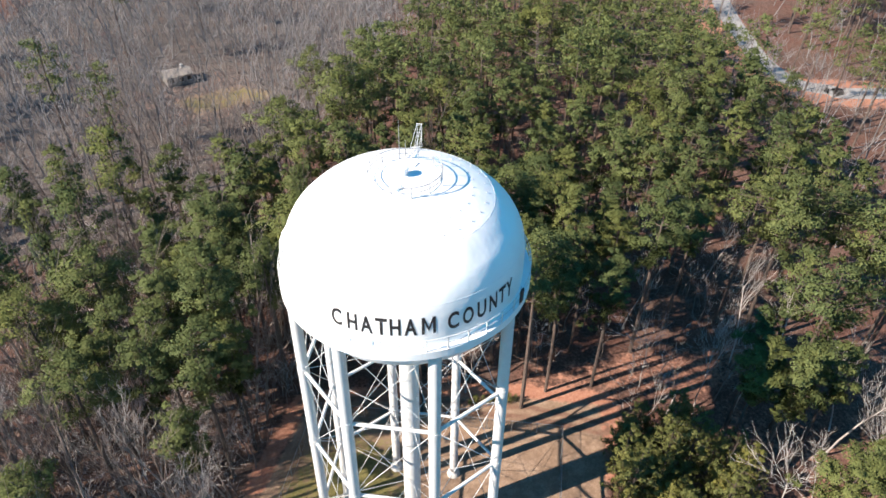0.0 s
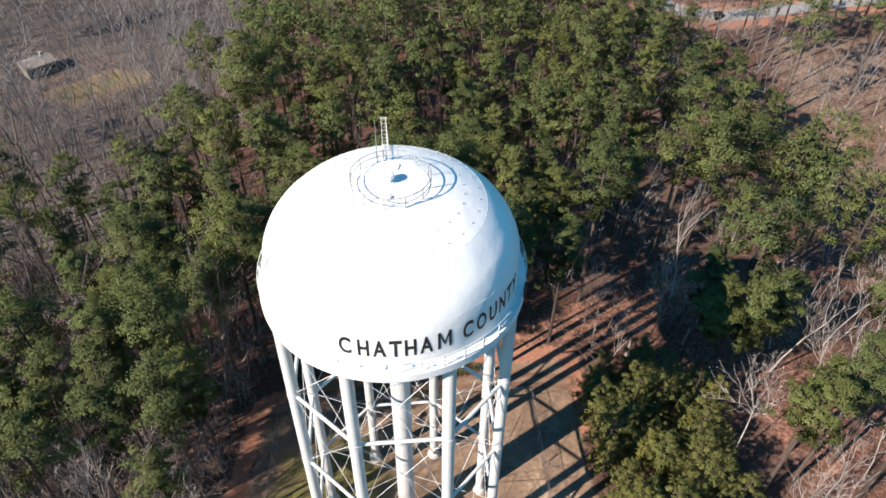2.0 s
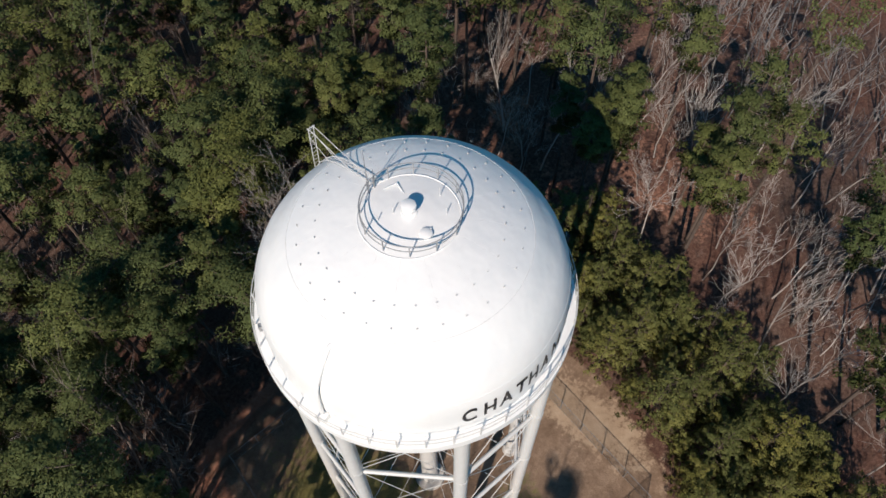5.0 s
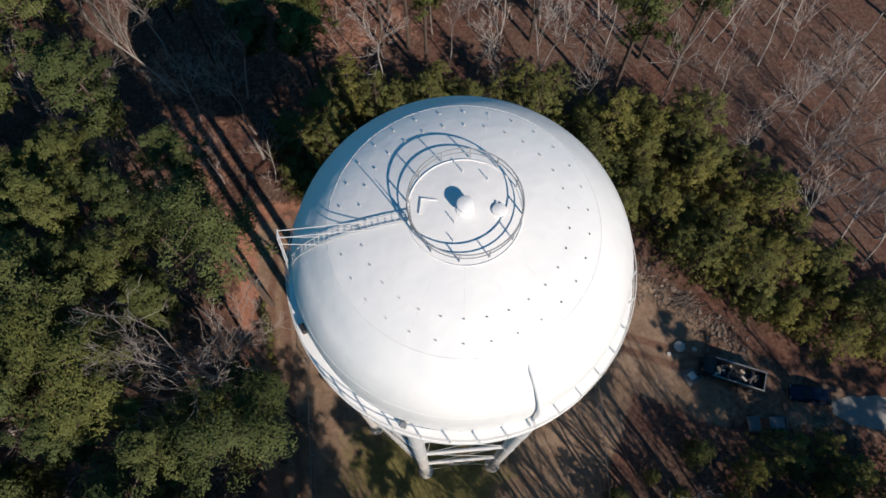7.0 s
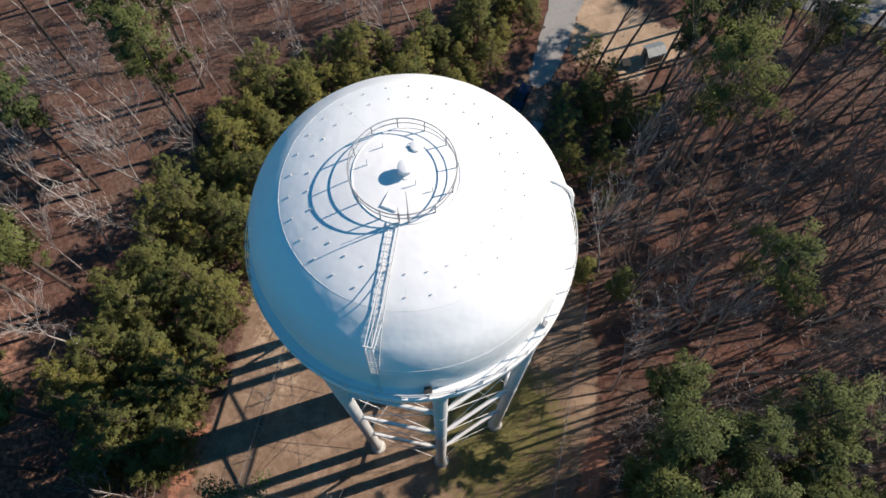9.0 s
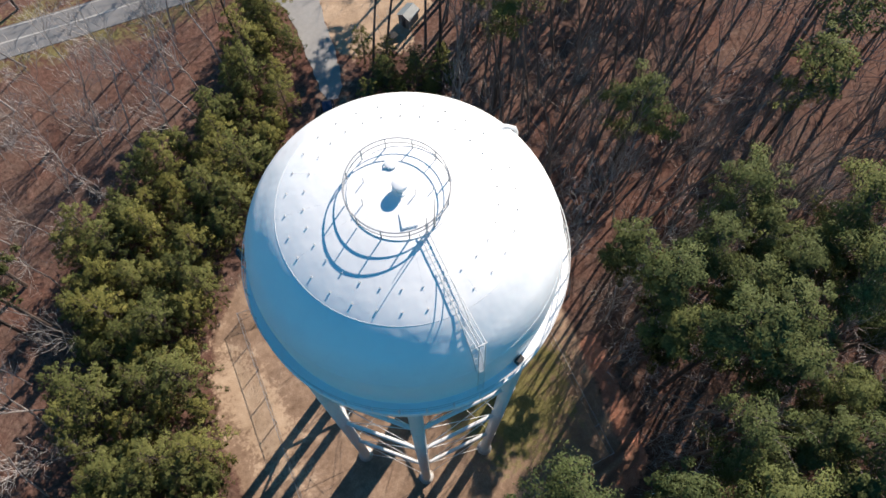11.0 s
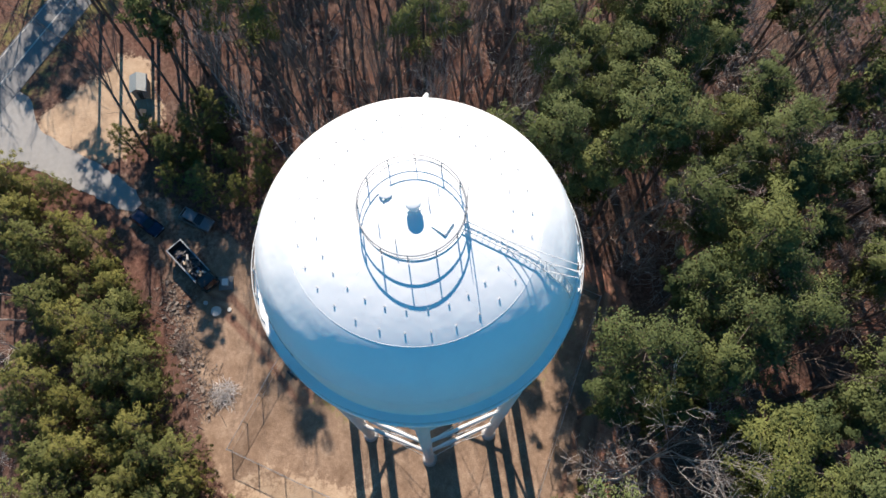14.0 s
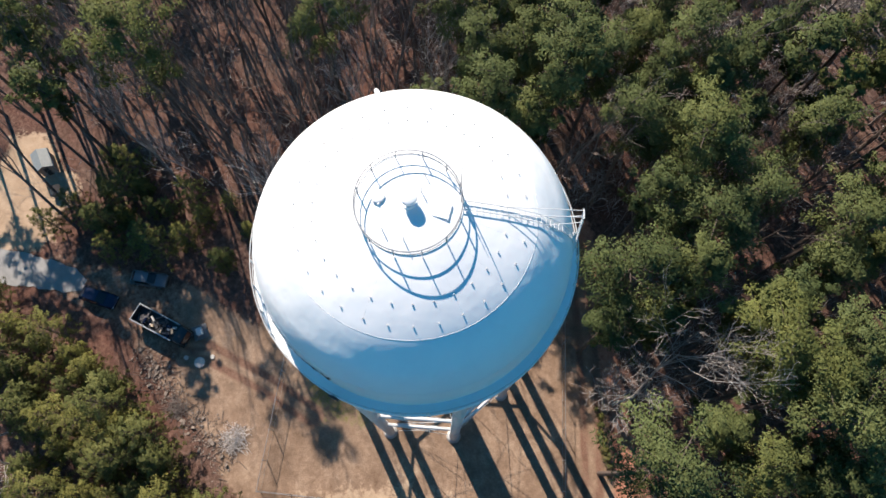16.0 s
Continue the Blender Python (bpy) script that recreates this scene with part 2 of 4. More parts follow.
# ---- mesh helpers ----
class Mesh:
    """Collects vertices and faces."""

    def __init__(self):
        self.v, self.f, self.n, self.soft = [], [], 0, []

    def add(self, verts, faces):
        verts = np.asarray(verts, float).reshape(-1, 3)
        self.v.append(verts)
        self.f.extend([tuple(i + self.n for i in f) for f in faces])
        self.n += len(verts)
        return self

    def box(self, centre, size, turn=0.0, taper=1.0):
        x, y, z = (s / 2 for s in size)
        k = np.array([(-x, -y, -z), (x, -y, -z), (x, y, -z), (-x, y, -z), (-x * taper, -y * taper, z), (x * taper, -y * taper, z), (x * taper, y * taper, z), (-x * taper, y * taper, z)])
        c, s = math.cos(turn), math.sin(turn)
        k = k @ np.array([[c, s, 0], [-s, c, 0], [0, 0, 1]]) + np.array(centre)
        return self.add(k, [(3, 2, 1, 0), (4, 5, 6, 7), (0, 1, 5, 4), (1, 2, 6, 5), (2, 3, 7, 6), (3, 0, 4, 7)])

    def tube(self, pts, radii, sides=8, caps=True, closed=False):
        pts = np.asarray(pts, float)
        radii = np.full(len(pts), radii) if np.isscalar(radii) else np.asarray(radii, float)
        rings = []
        ref = None
        for i, p in enumerate(pts):
            if closed:
                d = pts[(i + 1) % len(pts)] - pts[i - 1]
            else:
                d = pts[min(i + 1, len(pts) - 1)] - pts[max(i - 1, 0)]
            d = d / (np.linalg.norm(d) + 1e-9)
            if ref is None:
                ref = np.array([0, 0, 1.0]) if abs(d[2]) < 0.9 else np.array([1.0, 0, 0])
            a = np.cross(d, ref)
            a /= np.linalg.norm(a) + 1e-9
            ref = np.cross(a, d)
            t = np.arange(sides) * 2 * np.pi / sides
            rings.append(p + radii[i] * (np.cos(t)[:, None] * a + np.sin(t)[:, None] * ref))
        faces = []
        m = len(pts)
        for i in range(m if closed else m - 1):
            j = (i + 1) % m
            for k in range(sides):
                k2 = (k + 1) % sides
                faces.append((i * sides + k, i * sides + k2, j * sides + k2, j * sides + k))
        if caps and not closed:
            faces += [tuple(range(sides))[::-1], tuple(range((m - 1) * sides, m * sides))]
        return self.add(np.concatenate(rings), faces)

    def lathe(self, profile, segs=96, centre=(0, 0)):
        """Revolves (r, z) pairs, listed so that outside lies to the right going down."""
        a = np.arange(segs) * 2 * np.pi / segs
        v = np.concatenate([np.stack([centre[0] + r * np.cos(a), centre[1] + r * np.sin(a), np.full(segs, z)], 1) for r, z in profile])
        f = []
        for i in range(len(profile) - 1):
            for k in range(segs):
                k2 = (k + 1) % segs
                f.append((i * segs + k, (i + 1) * segs + k, (i + 1) * segs + k2, i * segs + k2))
        if profile[0][0] > 1e-6:
            f.append(tuple(range(segs)))
        if profile[-1][0] > 1e-6:
            f.append(tuple(range((len(profile) - 1) * segs, len(profile) * segs))[::-1])
        return self.add(v, f)

    def data(self, name, mat, smooth=False):
        me = bpy.data.meshes.new(name)
        me.from_pydata(np.concatenate(self.v).tolist() if self.v else [], [], self.f)
        me.validate()
        me.materials.append(mat)
        if smooth:
            me.polygons.foreach_set("use_smooth", [True] * len(me.polygons))
            me.set_sharp_from_angle(angle=radians(40))
        if self.soft:
            me.polygons.foreach_set("use_smooth", [True] * len(me.polygons))
            me.normals_split_custom_set_from_vertices(np.concatenate(self.soft).tolist())
        me.update()
        return me


def part(name, mesh, mat, parent, label="", smooth=False, m=None):
    """One mesh object under a thing or part."""
    me = mesh if isinstance(mesh, bpy.types.Mesh) else mesh.data(name, mat, smooth)
    ob = new(name, me)
    ob.parent = parent
    if m is not None:
        ob.matrix_basis = m
    return tagged(ob, label=label)


def thing(name, label, category, m=None, group="", kind=""):
    ob = new(name)
    ob.empty_display_size = 0.3
    if m is not None:
        ob.matrix_basis = m
    return tagged(ob, label, category, group, kind)


def structure(name, mesh, mat, label, category, smooth=False):
    return tagged(new(name, mesh.data(name, mat, smooth)), label, category, "", "structure")


def polar(r, az, z):
    return (r * math.cos(radians(az)), r * math.sin(radians(az)), z)


# ---- plan ----
BASE = -1.2
CLEARING = [(24.5, 17), (17, 18.2), (11, 18.9), (2.3, 18.9), (-6, 19), (-13.5, 18.5), (-16, 11), (-18, 4), (-19, -2), (-17.5, -10), (-12, -13.5), (-5.2, -18.8), (2.6, -23.5), (10.2, -23), (16, -18.6), (20.3, -9), (21.6, 2), (23.5, 9)]
YARD = [(-5.1, -17.8), (-12.7, -27.3), (-16.9, -40.5), (-17.6, -47.5), (-13.6, -47.6), (-8.6, -37.6), (1.7, -29.5), (7.6, -23.1)]
SANDPATCH = [(-20.3, -55.2), (-22.8, -54.2), (-25.2, -52.6), (-27.6, -50.6), (-30.2, -49), (-32.6, -48), (-32.6, -45.5), (-31.5, -43.5), (-28.3, -41.8), (-24.5, -39.2), (-23, -40.6), (-20.9, -42), (-18.4, -42.5), (-16.8, -44), (-17.7, -48), (-18.6, -52)]
STRIP = [(23.4, 12.3), (32.7, 13.2), (38, 6), (37, -5), (34, -13), (30.5, -21), (27, -29), (22.5, -36), (16.5, -40.3), (7.5, -42.5), (-0.5, -45), (-5.5, -51), (-11.5, -58), (-14.2, -57.5), (-13.2, -48), (-10, -41.8), (-6.4, -37), (-2, -33), (3, -29.6), (12, -22), (17.8, -15.6), (20.6, -6), (21.5, -1)]
REDGAP = [(12.1, 17.6), (23.9, 17.4), (39.1, 16.1), (55.0, 23.0), (53.1, 29.0), (38.5, 28.0), (25.7, 27.4), (12.2, 24.5)]
FIELD = [(-51, 109), (-44, 112), (-38, 114), (-30, 110), (-31, 104), (-36, 101), (-46, 97), (-53, 102)]
ROADLINE = [(300, -130), (90, -89), (16, -71.5), (-3.4, -67.3), (-24, -62), (-40, -57.8), (-88, -45), (-300, 10)]
DRIVE = [(-18.6, -61), (-18.2, -57.6), (-17.0, -53), (-15.7, -48), (-14.6, -44.2), (-13.6, -41.2), (-12.4, -38.4)]
NEROAD = [(118.3, 291.0), (95.6, 167.8), (92.0, 144.1), (90.2, 123.9), (92.6, 112.0), (99.5, 107.4), (120.3, 105), (291.0, 108.8)]
OPENCLAY = [(84.8, 40.2), (86.1, 55.8), (92.5, 74), (108.5, 96.8), (144.6, 85.3), (124, 29), (95.3, 29)]
EASTGAP = [(56.8, 17.6), (45.2, 11.7), (42.3, -1.1), (42, -10), (51, -16), (62, -8), (61.6, 14.9)]
RUTS = [[(24, 13.2), (15, 16), (7, 17.1), (0, 17.8), (-8, 18.3), (-14, 18)], [(-10, -35), (-5, -27), (-2, -22.5), (1, -18), (5, -13)]]
GREYWOOD = [(-388.0, 67.9), (-68.6, 42.7), (-32.5, 51.4), (-14.8, 89.2), (-1.6, 126.0), (0.0, 388.0), (-388.0, 388.0)]


def inside(x, y, poly):
    hit, j = False, len(poly) - 1
    for i in range(len(poly)):
        (xi, yi), (xj, yj) = poly[i], poly[j]
        if (yi > y) != (yj > y) and x < (xj - xi) * (y - yi) / (yj - yi) + xi:
            hit = not hit
        j = i
    return hit


def edge_distance(x, y, poly, closed=True):
    best = 1e9
    for i in range(len(poly) if closed else len(poly) - 1):
        (ax, ay), (bx, by) = poly[i], poly[(i + 1) % len(poly)]
        dx, dy = bx - ax, by - ay
        t = max(0, min(1, ((x - ax) * dx + (y - ay) * dy) / (dx * dx + dy * dy)))
        best = min(best, math.hypot(x - ax - t * dx, y - ay - t * dy))
    return best


def signed(x, y, poly):
    d = edge_distance(x, y, poly)
    return d if inside(x, y, poly) else -d


def soft_step(d, width):
    return max(0.0, min(1.0, 0.5 + d / (2 * width)))


# ---- ground ----
def terrain(x, y):
    """Height of the ground, level all round the tower."""
    return BASE


def build_ground():
    near = np.concatenate([np.arange(-100, -24, 2.0), np.arange(-24, 27, 0.6), np.arange(27.6, 190.1, 2.0)])
    lo = -100 - np.geomspace(4, 3000, 16)[::-1]
    hi = 190 + np.geomspace(4, 3000, 16)
    xs = np.concatenate([lo, near, hi])
    ys = xs
    nx = len(xs)
    X, Y = np.meshgrid(xs, ys)
    verts = np.stack([X.ravel(), Y.ravel(), np.zeros(nx * nx)], 1)
    layers = {k: np.zeros(nx * nx) for k in ("dirt", "clay", "sand", "grass", "grey", "rut")}
    for i, (x, y, _) in enumerate(verts):
        if -110 < x < 200 and -100 < y < 200:
            dc = signed(x, y, CLEARING)
            # yard: brown litter thins the dirt; the grey also stands for its shade
            layers["dirt"][i] = max(soft_step(dc, 1.5), (0.5 if y < -26 else 0.8) * soft_step(signed(x, y, YARD), 1.5), 0.6 * soft_step(signed(x, y, FIELD), 2.5), 0.5 * soft_step(signed(x, y, OPENCLAY), 4))
            layers["grey"][i] = max(0.5 * soft_step(signed(x, y, OPENCLAY), 5) * (y > 62), 0.62 * soft_step(signed(x, y, GREYWOOD), 8), 0.45 * soft_step(signed(x, y, YARD), 2))
            layers["sand"][i] = max(soft_step(signed(x, y, SANDPATCH), 1.5), 0.95 * soft_step(3.0 - math.hypot(x - 16, (y + 9) * 0.4), 3))
            ring = math.exp(-(abs(dc + 1.0) / 1.6) ** 2) * (1 if y > 6 else 0.35)
            layers["clay"][i] = max(0.82 * ring, 0.47 * soft_step(signed(x, y, REDGAP), 3), 0.34 * soft_step(signed(x, y, OPENCLAY), 4), 0.42 * soft_step(signed(x, y, EASTGAP), 3), 0.38 * soft_step(min(x - 30, 30 - y, 95 - x, y + 5), 5), 0.38 * soft_step(17 - math.hypot(x + 47, y - 108), 5), 0.8 * soft_step(7.5 - edge_distance(x + 4.5, y + 1, NEROAD, False), 2.5), 0.7 * soft_step(3.5 - edge_distance(x, y, ROADLINE, False), 2))
            layers["grass"][i] = max(0.68 * soft_step(8.5 - math.hypot(x + 7.5, (y - 5) * 0.8), 4.5), 0.5 * soft_step(6 - math.hypot(x - 3, y + 10), 4), 0.5 * soft_step(signed(x, y, FIELD), 3), 0.48 * soft_step(7.5 - edge_distance(x, y, ROADLINE, False), 2.5))
            if -26 < x < 28 and -38 < y < 22:
                layers["rut"][i] = 0.75 * max(soft_step(0.55 - abs(edge_distance(x, y, line, False) - 0.8), 0.5) for line in RUTS)
            far = min(1.0, max(0.0, -dc / 12))
            verts[i, 2] = far * 0.5 * (noise.noise(Vector((x * 0.05, y * 0.05, 3))) - 0.1)
            if min(edge_distance(x, y, ROADLINE, False), edge_distance(x, y, DRIVE, False), edge_distance(x, y, NEROAD, False)) < 6 or inside(x, y, YARD):
                verts[i, 2] = -0.03
        verts[i, 2] += BASE
    faces = [(j * nx + i, j * nx + i + 1, (j + 1) * nx + i + 1, (j + 1) * nx + i) for j in range(nx - 1) for i in range(nx - 1)]
    ob = structure("ground", Mesh().add(verts, faces), GROUND, "red-brown leaf-littered ground with a bare tan clearing", "ground", True)
    for k, a in layers.items():
        ob.data.attributes.new(k, "FLOAT", "POINT").data.foreach_set("value", a)
    return verts


def ribbon(line, width, z, steps=6, offset=0.0, wobble=0.0, flare=None):
    pts = []
    for i in range(len(line) - 1):
        p0, p1, p2, p3 = (np.array(line[max(0, min(len(line) - 1, i + k))], float) for k in (-1, 0, 1, 2))
        for s in range(steps):
            t = s / steps
            pts.append(0.5 * (2 * p1 + (p2 - p0) * t + (2 * p0 - 5 * p1 + 4 * p2 - p3) * t * t + (3 * p1 - p0 - 3 * p2 + p3) * t ** 3))
    pts.append(np.array(line[-1], float))
    v, f = [], []
    for i, p in enumerate(pts):
        d = pts[min(i + 1, len(pts) - 1)] - pts[max(i - 1, 0)]
        d /= np.linalg.norm(d)
        nrm = np.array([-d[1], d[0]])
        if flare:
            width = float(np.interp(i / (len(pts) - 1), *flare))
        w = width / 2 + wobble * noise.noise(Vector((i * 0.7, width, 0)))
        for s in (-1, 1):
            q = p + nrm * (offset + s * w)
            h = z + terrain(q[0], q[1])
            v += [(q[0], q[1], h), (q[0], q[1], h - 0.15)]
        if i:
            a, b = (i - 1) * 4, i * 4
            f += [(a, b, b + 2, a + 2), (a + 1, b + 1, b, a), (a + 2, b + 2, b + 3, a + 3)]
    return Mesh().add(v, f)


build_ground()
structure("road", ribbon(ROADLINE, 5.6, 0.05), ASPHALT, "grey two-lane asphalt road with worn lines", "road")
structure("road_line", ribbon(ROADLINE, 0.22, 0.056), LINE, "faded centre line on asphalt road", "road marking")
structure("road_edge_line", ribbon(ROADLINE, 0.12, 0.056, offset=2.5), LINE, "faded pale edge line on asphalt road", "road marking")
structure("driveway", ribbon(DRIVE, 4.3, 0.03, wobble=0.4, flare=((0, 0.15, 0.27, 0.5, 0.7, 0.85, 1.0), (15, 11, 5.0, 3.8, 3.7, 3.3, 1.2))), GRAVEL, "pale grey gravel driveway off the road", "driveway")
structure("far_road", ribbon(NEROAD, 5.5, 0.05), GRAVEL, "pale asphalt road beyond the pine woods", "road")


# ---- water tower ----
TOP = 45.12
PROFILE = [(0.0, 45.30), (1.2, 45.26), (2.47, 45.12), (3.4, 44.88), (4.3, 44.60), (4.77, 44.44), (5.3, 44.23), (5.75, 44.02), (6.08, 43.86), (6.33, 43.73), (6.46, 43.645), (6.85, 43.33), (7.18, 43.01),
           (7.48, 42.69), (7.76, 42.42), (8.00, 42.08), (8.20, 41.74), (8.39, 41.33), (8.52, 40.96), (8.62, 40.53), (8.69, 40.02), (8.72, 39.5), (8.73, 39.0), (8.73, 38.4), (8.73, 37.6), (8.73, 37.0)]
FLOOR_Z = 37.64
LEG_AZ = [12.5 + 45 * k for k in range(8)]


def skin(z):
    """Radius of the tank at height z."""
    for (r0, z0), (r1, z1) in zip(PROFILE, PROFILE[1:]):
        if z1 <= z <= z0:
            return r0 + (r1 - r0) * (z0 - z) / (z0 - z1)
    return PROFILE[-1][0]


def roof(r):
    """Height of the tank's skin at radius r."""
    for (r0, z0), (r1, z1) in zip(PROFILE, PROFILE[1:]):
        if r0 <= r <= r1 and r1 > r0:
            return z0 + (z1 - z0) * (r - r0) / (r1 - r0)
    return FLOOR_Z


def leg_at(az, z):
    r = 8.86 + (8.62 - 8.86) * z / 37.6
    return np.array(polar(r, az, z))


def ring(r, z, thick, sides=8, segs=96):
    return Mesh().tube([polar(r, 360 * k / segs, z) for k in range(segs)], thick, sides, closed=True)


tower = thing("water_tower", "white eight-legged elevated water tank with black lettering", "water tower")
bowl = [(8.73 * math.cos(t), 37.0 - 4.6 * math.sin(t)) for t in np.linspace(0.06, 1.49, 14)]
tank = part("tank", Mesh().lathe(PROFILE + bowl, 128), PAINT, tower, "glossy white welded steel tank", True)
tank.data.set_sharp_from_angle(angle=radians(60))
part("roof_seam", ring(6.34, roof(6.34) + 0.004, 0.010, 6, 128), SEAM, tank)
part("platform_rim", ring(2.58, 45.11, 0.03, 6, 64), PAINT, tank)
part("shell_seam", ring(skin(40.95), 40.95, 0.012, 6, 128), PAINT, tank)
for k in range(15):
    az = 8.26 + 12 + 24 * k
    part("roof_lap_seam", Mesh().tube([(*polar(r, az, roof(r))[:2], roof(r) + 0.0) for r in np.linspace(2.6, 6.3, 9)], 0.0035, 4), SEAM, tank)

lug = Mesh().box((0, 0, 0.04), (0.03, 0.08, 0.07)).data("roof_lug", LUGS)
for r in (4.77, 5.75):
    for k in range(30):
        az = 8.26 + 12 * k
        part("roof_lug", lug, STEEL, tower, m=pose(*polar(r, az, roof(r) + 0.01), 0, 24, az))

# lettering painted on the shell, one mesh a letter
def letter(ch, az, width, z0=38.78, high=1.42):
    cu = bpy.data.curves.new("letter", "FONT")
    cu.body, cu.size, cu.resolution_u, cu.offset = ch, 1.0, 4, 0.026
    tmp = bpy.data.objects.new("letter", cu)
    scene.collection.objects.link(tmp)
    bpy.context.view_layer.update()
    me = bpy.data.meshes.new_from_object(tmp.evaluated_get(bpy.context.evaluated_depsgraph_get()))
    bpy.data.objects.remove(tmp)
    bm = bmesh.new()
    if ch == "M":
        for quad in (((0, 0), (.2, 0), (.2, 1), (0, 1)), ((.8, 0), (1, 0), (1, 1), (.8, 1)), ((.2, 1), (.2, .72), (.5, .14), (.5, .42)), ((.8, 1), (.5, .42), (.5, .14), (.8, .72))):
            bm.faces.new([bm.verts.new((x, y, 0)) for x, y in quad])
    else:
        bm.from_mesh(me)
    bmesh.ops.triangulate(bm, faces=bm.faces[:])
    bmesh.ops.subdivide_edges(bm, edges=[e for e in bm.edges if e.calc_length() > 0.12], cuts=3)
    xs, ys = [v.co.x for v in bm.verts], [v.co.y for v in bm.verts]
    x0, x1, y0, y1 = min(xs), max(xs), min(ys), max(ys)
    for v in bm.verts:
        z = z0 + (v.co.y - y0) / (y1 - y0) * high
        v.co = polar(skin(z) + 0.022, az + (v.co.x - x0) / (x1 - x0) * width, z)
    bm.to_mesh(me)
    bm.free()
    me.name = "letter"
    me.materials.clear()
    me.materials.append(LETTER)
    part("letter", me, LETTER, tower, "black painted letter " + ch)


for ch, az, width in zip("CHATHAMCOUNTY", (236.8, 244.6, 250.6, 257.2, 263.3, 269.3, 276.7, 288.0, 295.0, 302.4, 309.2, 315.4, 320.9), (5.2, 4.6, 5.4, 5.0, 4.6, 5.4, 6.0, 5.2, 5.4, 4.9, 5.0, 5.0, 5.3)):
    letter(ch, az, width)

# balcony
balcony = part("balcony", Mesh().lathe([(8.70, 37.66), (9.30, 37.66), (9.32, 37.64), (9.32, 37.0), (9.26, 36.98), (9.26, 37.52), (8.74, 37.52), (8.74, 36.9), (8.70, 36.9)], 128), PAINT, tower, "white steel walkway girder")
for z in (0.55, 1.07):
    part("handrail", ring(9.26, FLOOR_Z + z, 0.028, 6, 120), STEEL, balcony)
post = Mesh().box((0, 0, 0.53), (0.07, 0.07, 1.07)).data("handrail_post", STEEL)
for k in range(40):
    part("handrail_post", post, STEEL, balcony, m=pose(*polar(9.26, 8.2 + 9 * k, FLOOR_Z), 0, 0, 8.2 + 9 * k))
bracket_me = Mesh().box((0, 0, 0), (0.5, 0.05, 0.4)).data("girder_gusset", STEEL)
for k in range(40):
    part("girder_gusset", bracket_me, STEEL, balcony, m=pose(*polar(9.0, 3.7 + 9 * k, 37.28), 0, 0, 3.7 + 9 * k))

# legs, struts and tie rods
for az in LEG_AZ:
    pts = [leg_at(az, z) for z in (BASE + 0.55, BASE + 1.1, 9.4, 18.8, 28.2, 37.3)]
    leg = part("leg", Mesh().tube(pts, [0.50, 0.46, 0.46, 0.46, 0.46, 0.46], 20), STEEL, tower, "white tubular steel leg", True)
    part("footing", Mesh().lathe([(0.62, BASE + 0.42), (0.68, BASE + 0.36), (0.85, BASE - 0.3)], 24, leg_at(az, BASE)[:2]), CONCRETE, leg, "pale concrete footing", True)
    part("base_plate", Mesh().lathe([(0.5, BASE + 0.62), (0.60, BASE + 0.50), (0.60, BASE + 0.42)], 24, leg_at(az, BASE)[:2]), STEEL, leg)
    for z in (9.4, 18.8, 28.2):
        p = leg_at(az, z)
        part("leg_collar", Mesh().tube([p - (0, 0, 0.35), p + (0, 0, 0.35)], 0.485, 20), STEEL, leg)
riser = part("riser", Mesh().tube([(0, 0, BASE - 0.2), (0, 0, 9.4), (0, 0, 18.8), (0, 0, 28.2), (0, 0, 33.2)], 0.84, 32), STEEL, tower, "thick white central riser pipe", True)
part("riser_pad", Mesh().lathe([(1.4, BASE + 0.45), (1.5, BASE + 0.4), (1.6, BASE - 0.2)], 32), CONCRETE, riser, "pale concrete pad")
LEVELS = [BASE + 0.9, 9.4, 18.8, 28.2, 36.9]
for i in range(8):
    a, b = LEG_AZ[i], LEG_AZ[(i + 1) % 8]
    for z in LEVELS[1:4]:
        part("strut", Mesh().tube([leg_at(a, z), leg_at(b, z)], 0.16, 10), STEEL, tower, "", True)
        rod = Mesh().tube([leg_at(a, z), (0, 0, z + 0.05)], 0.022, 5)
        part("spider_rod", rod, STEEL, tower)
    for z0, z1 in zip(LEVELS, LEVELS[1:]):
        part("tie_rod", Mesh().tube([leg_at(a, z0), leg_at(b, z1)], 0.028, 5), STEEL, tower)
        part("tie_rod", Mesh().tube([leg_at(b, z0), leg_at(a, z1)], 0.028, 5), STEEL, tower)

# roof platform rail, vent, hatch, manway
GX, GY, GR = 0.14, -0.04, 2.55
rail_ring = lambda h, thick: Mesh().tube([(GX + GR * math.cos(a), GY + GR * math.sin(a), h) for a in np.arange(72) * math.pi / 36], thick, 6, closed=True)
guard = part("guard_rail", rail_ring(TOP + 0.82, 0.034), RAILS, tower, "white round guard rail on the roof")
part("mid_rail", rail_ring(TOP + 0.43, 0.028), RAILS, guard)
rail_post = Mesh().box((0, 0, 0.41), (0.05, 0.05, 0.82)).data("rail_post", RAILS)
for k in range(12):
    az = radians(9 + 30 * k)
    part("rail_post", rail_post, RAILS, guard, m=pose(GX + GR * math.cos(az), GY + GR * math.sin(az), TOP, 0, 0, 9 + 30 * k))
vent = part("roof_vent", Mesh().lathe([(0.0, 46.0), (0.34, 45.98), (0.38, 45.95), (0.39, 45.90), (0.38, 45.68), (0.24, 45.66), (0.22, 45.25)], 32), PAINT, tower, "white mushroom roof vent", True)
part("vent_flange", Mesh().lathe([(0.36, 45.34), (0.40, 45.32), (0.40, 45.22)], 32), PAINT, vent)
hx, hy = -0.44, -1.46
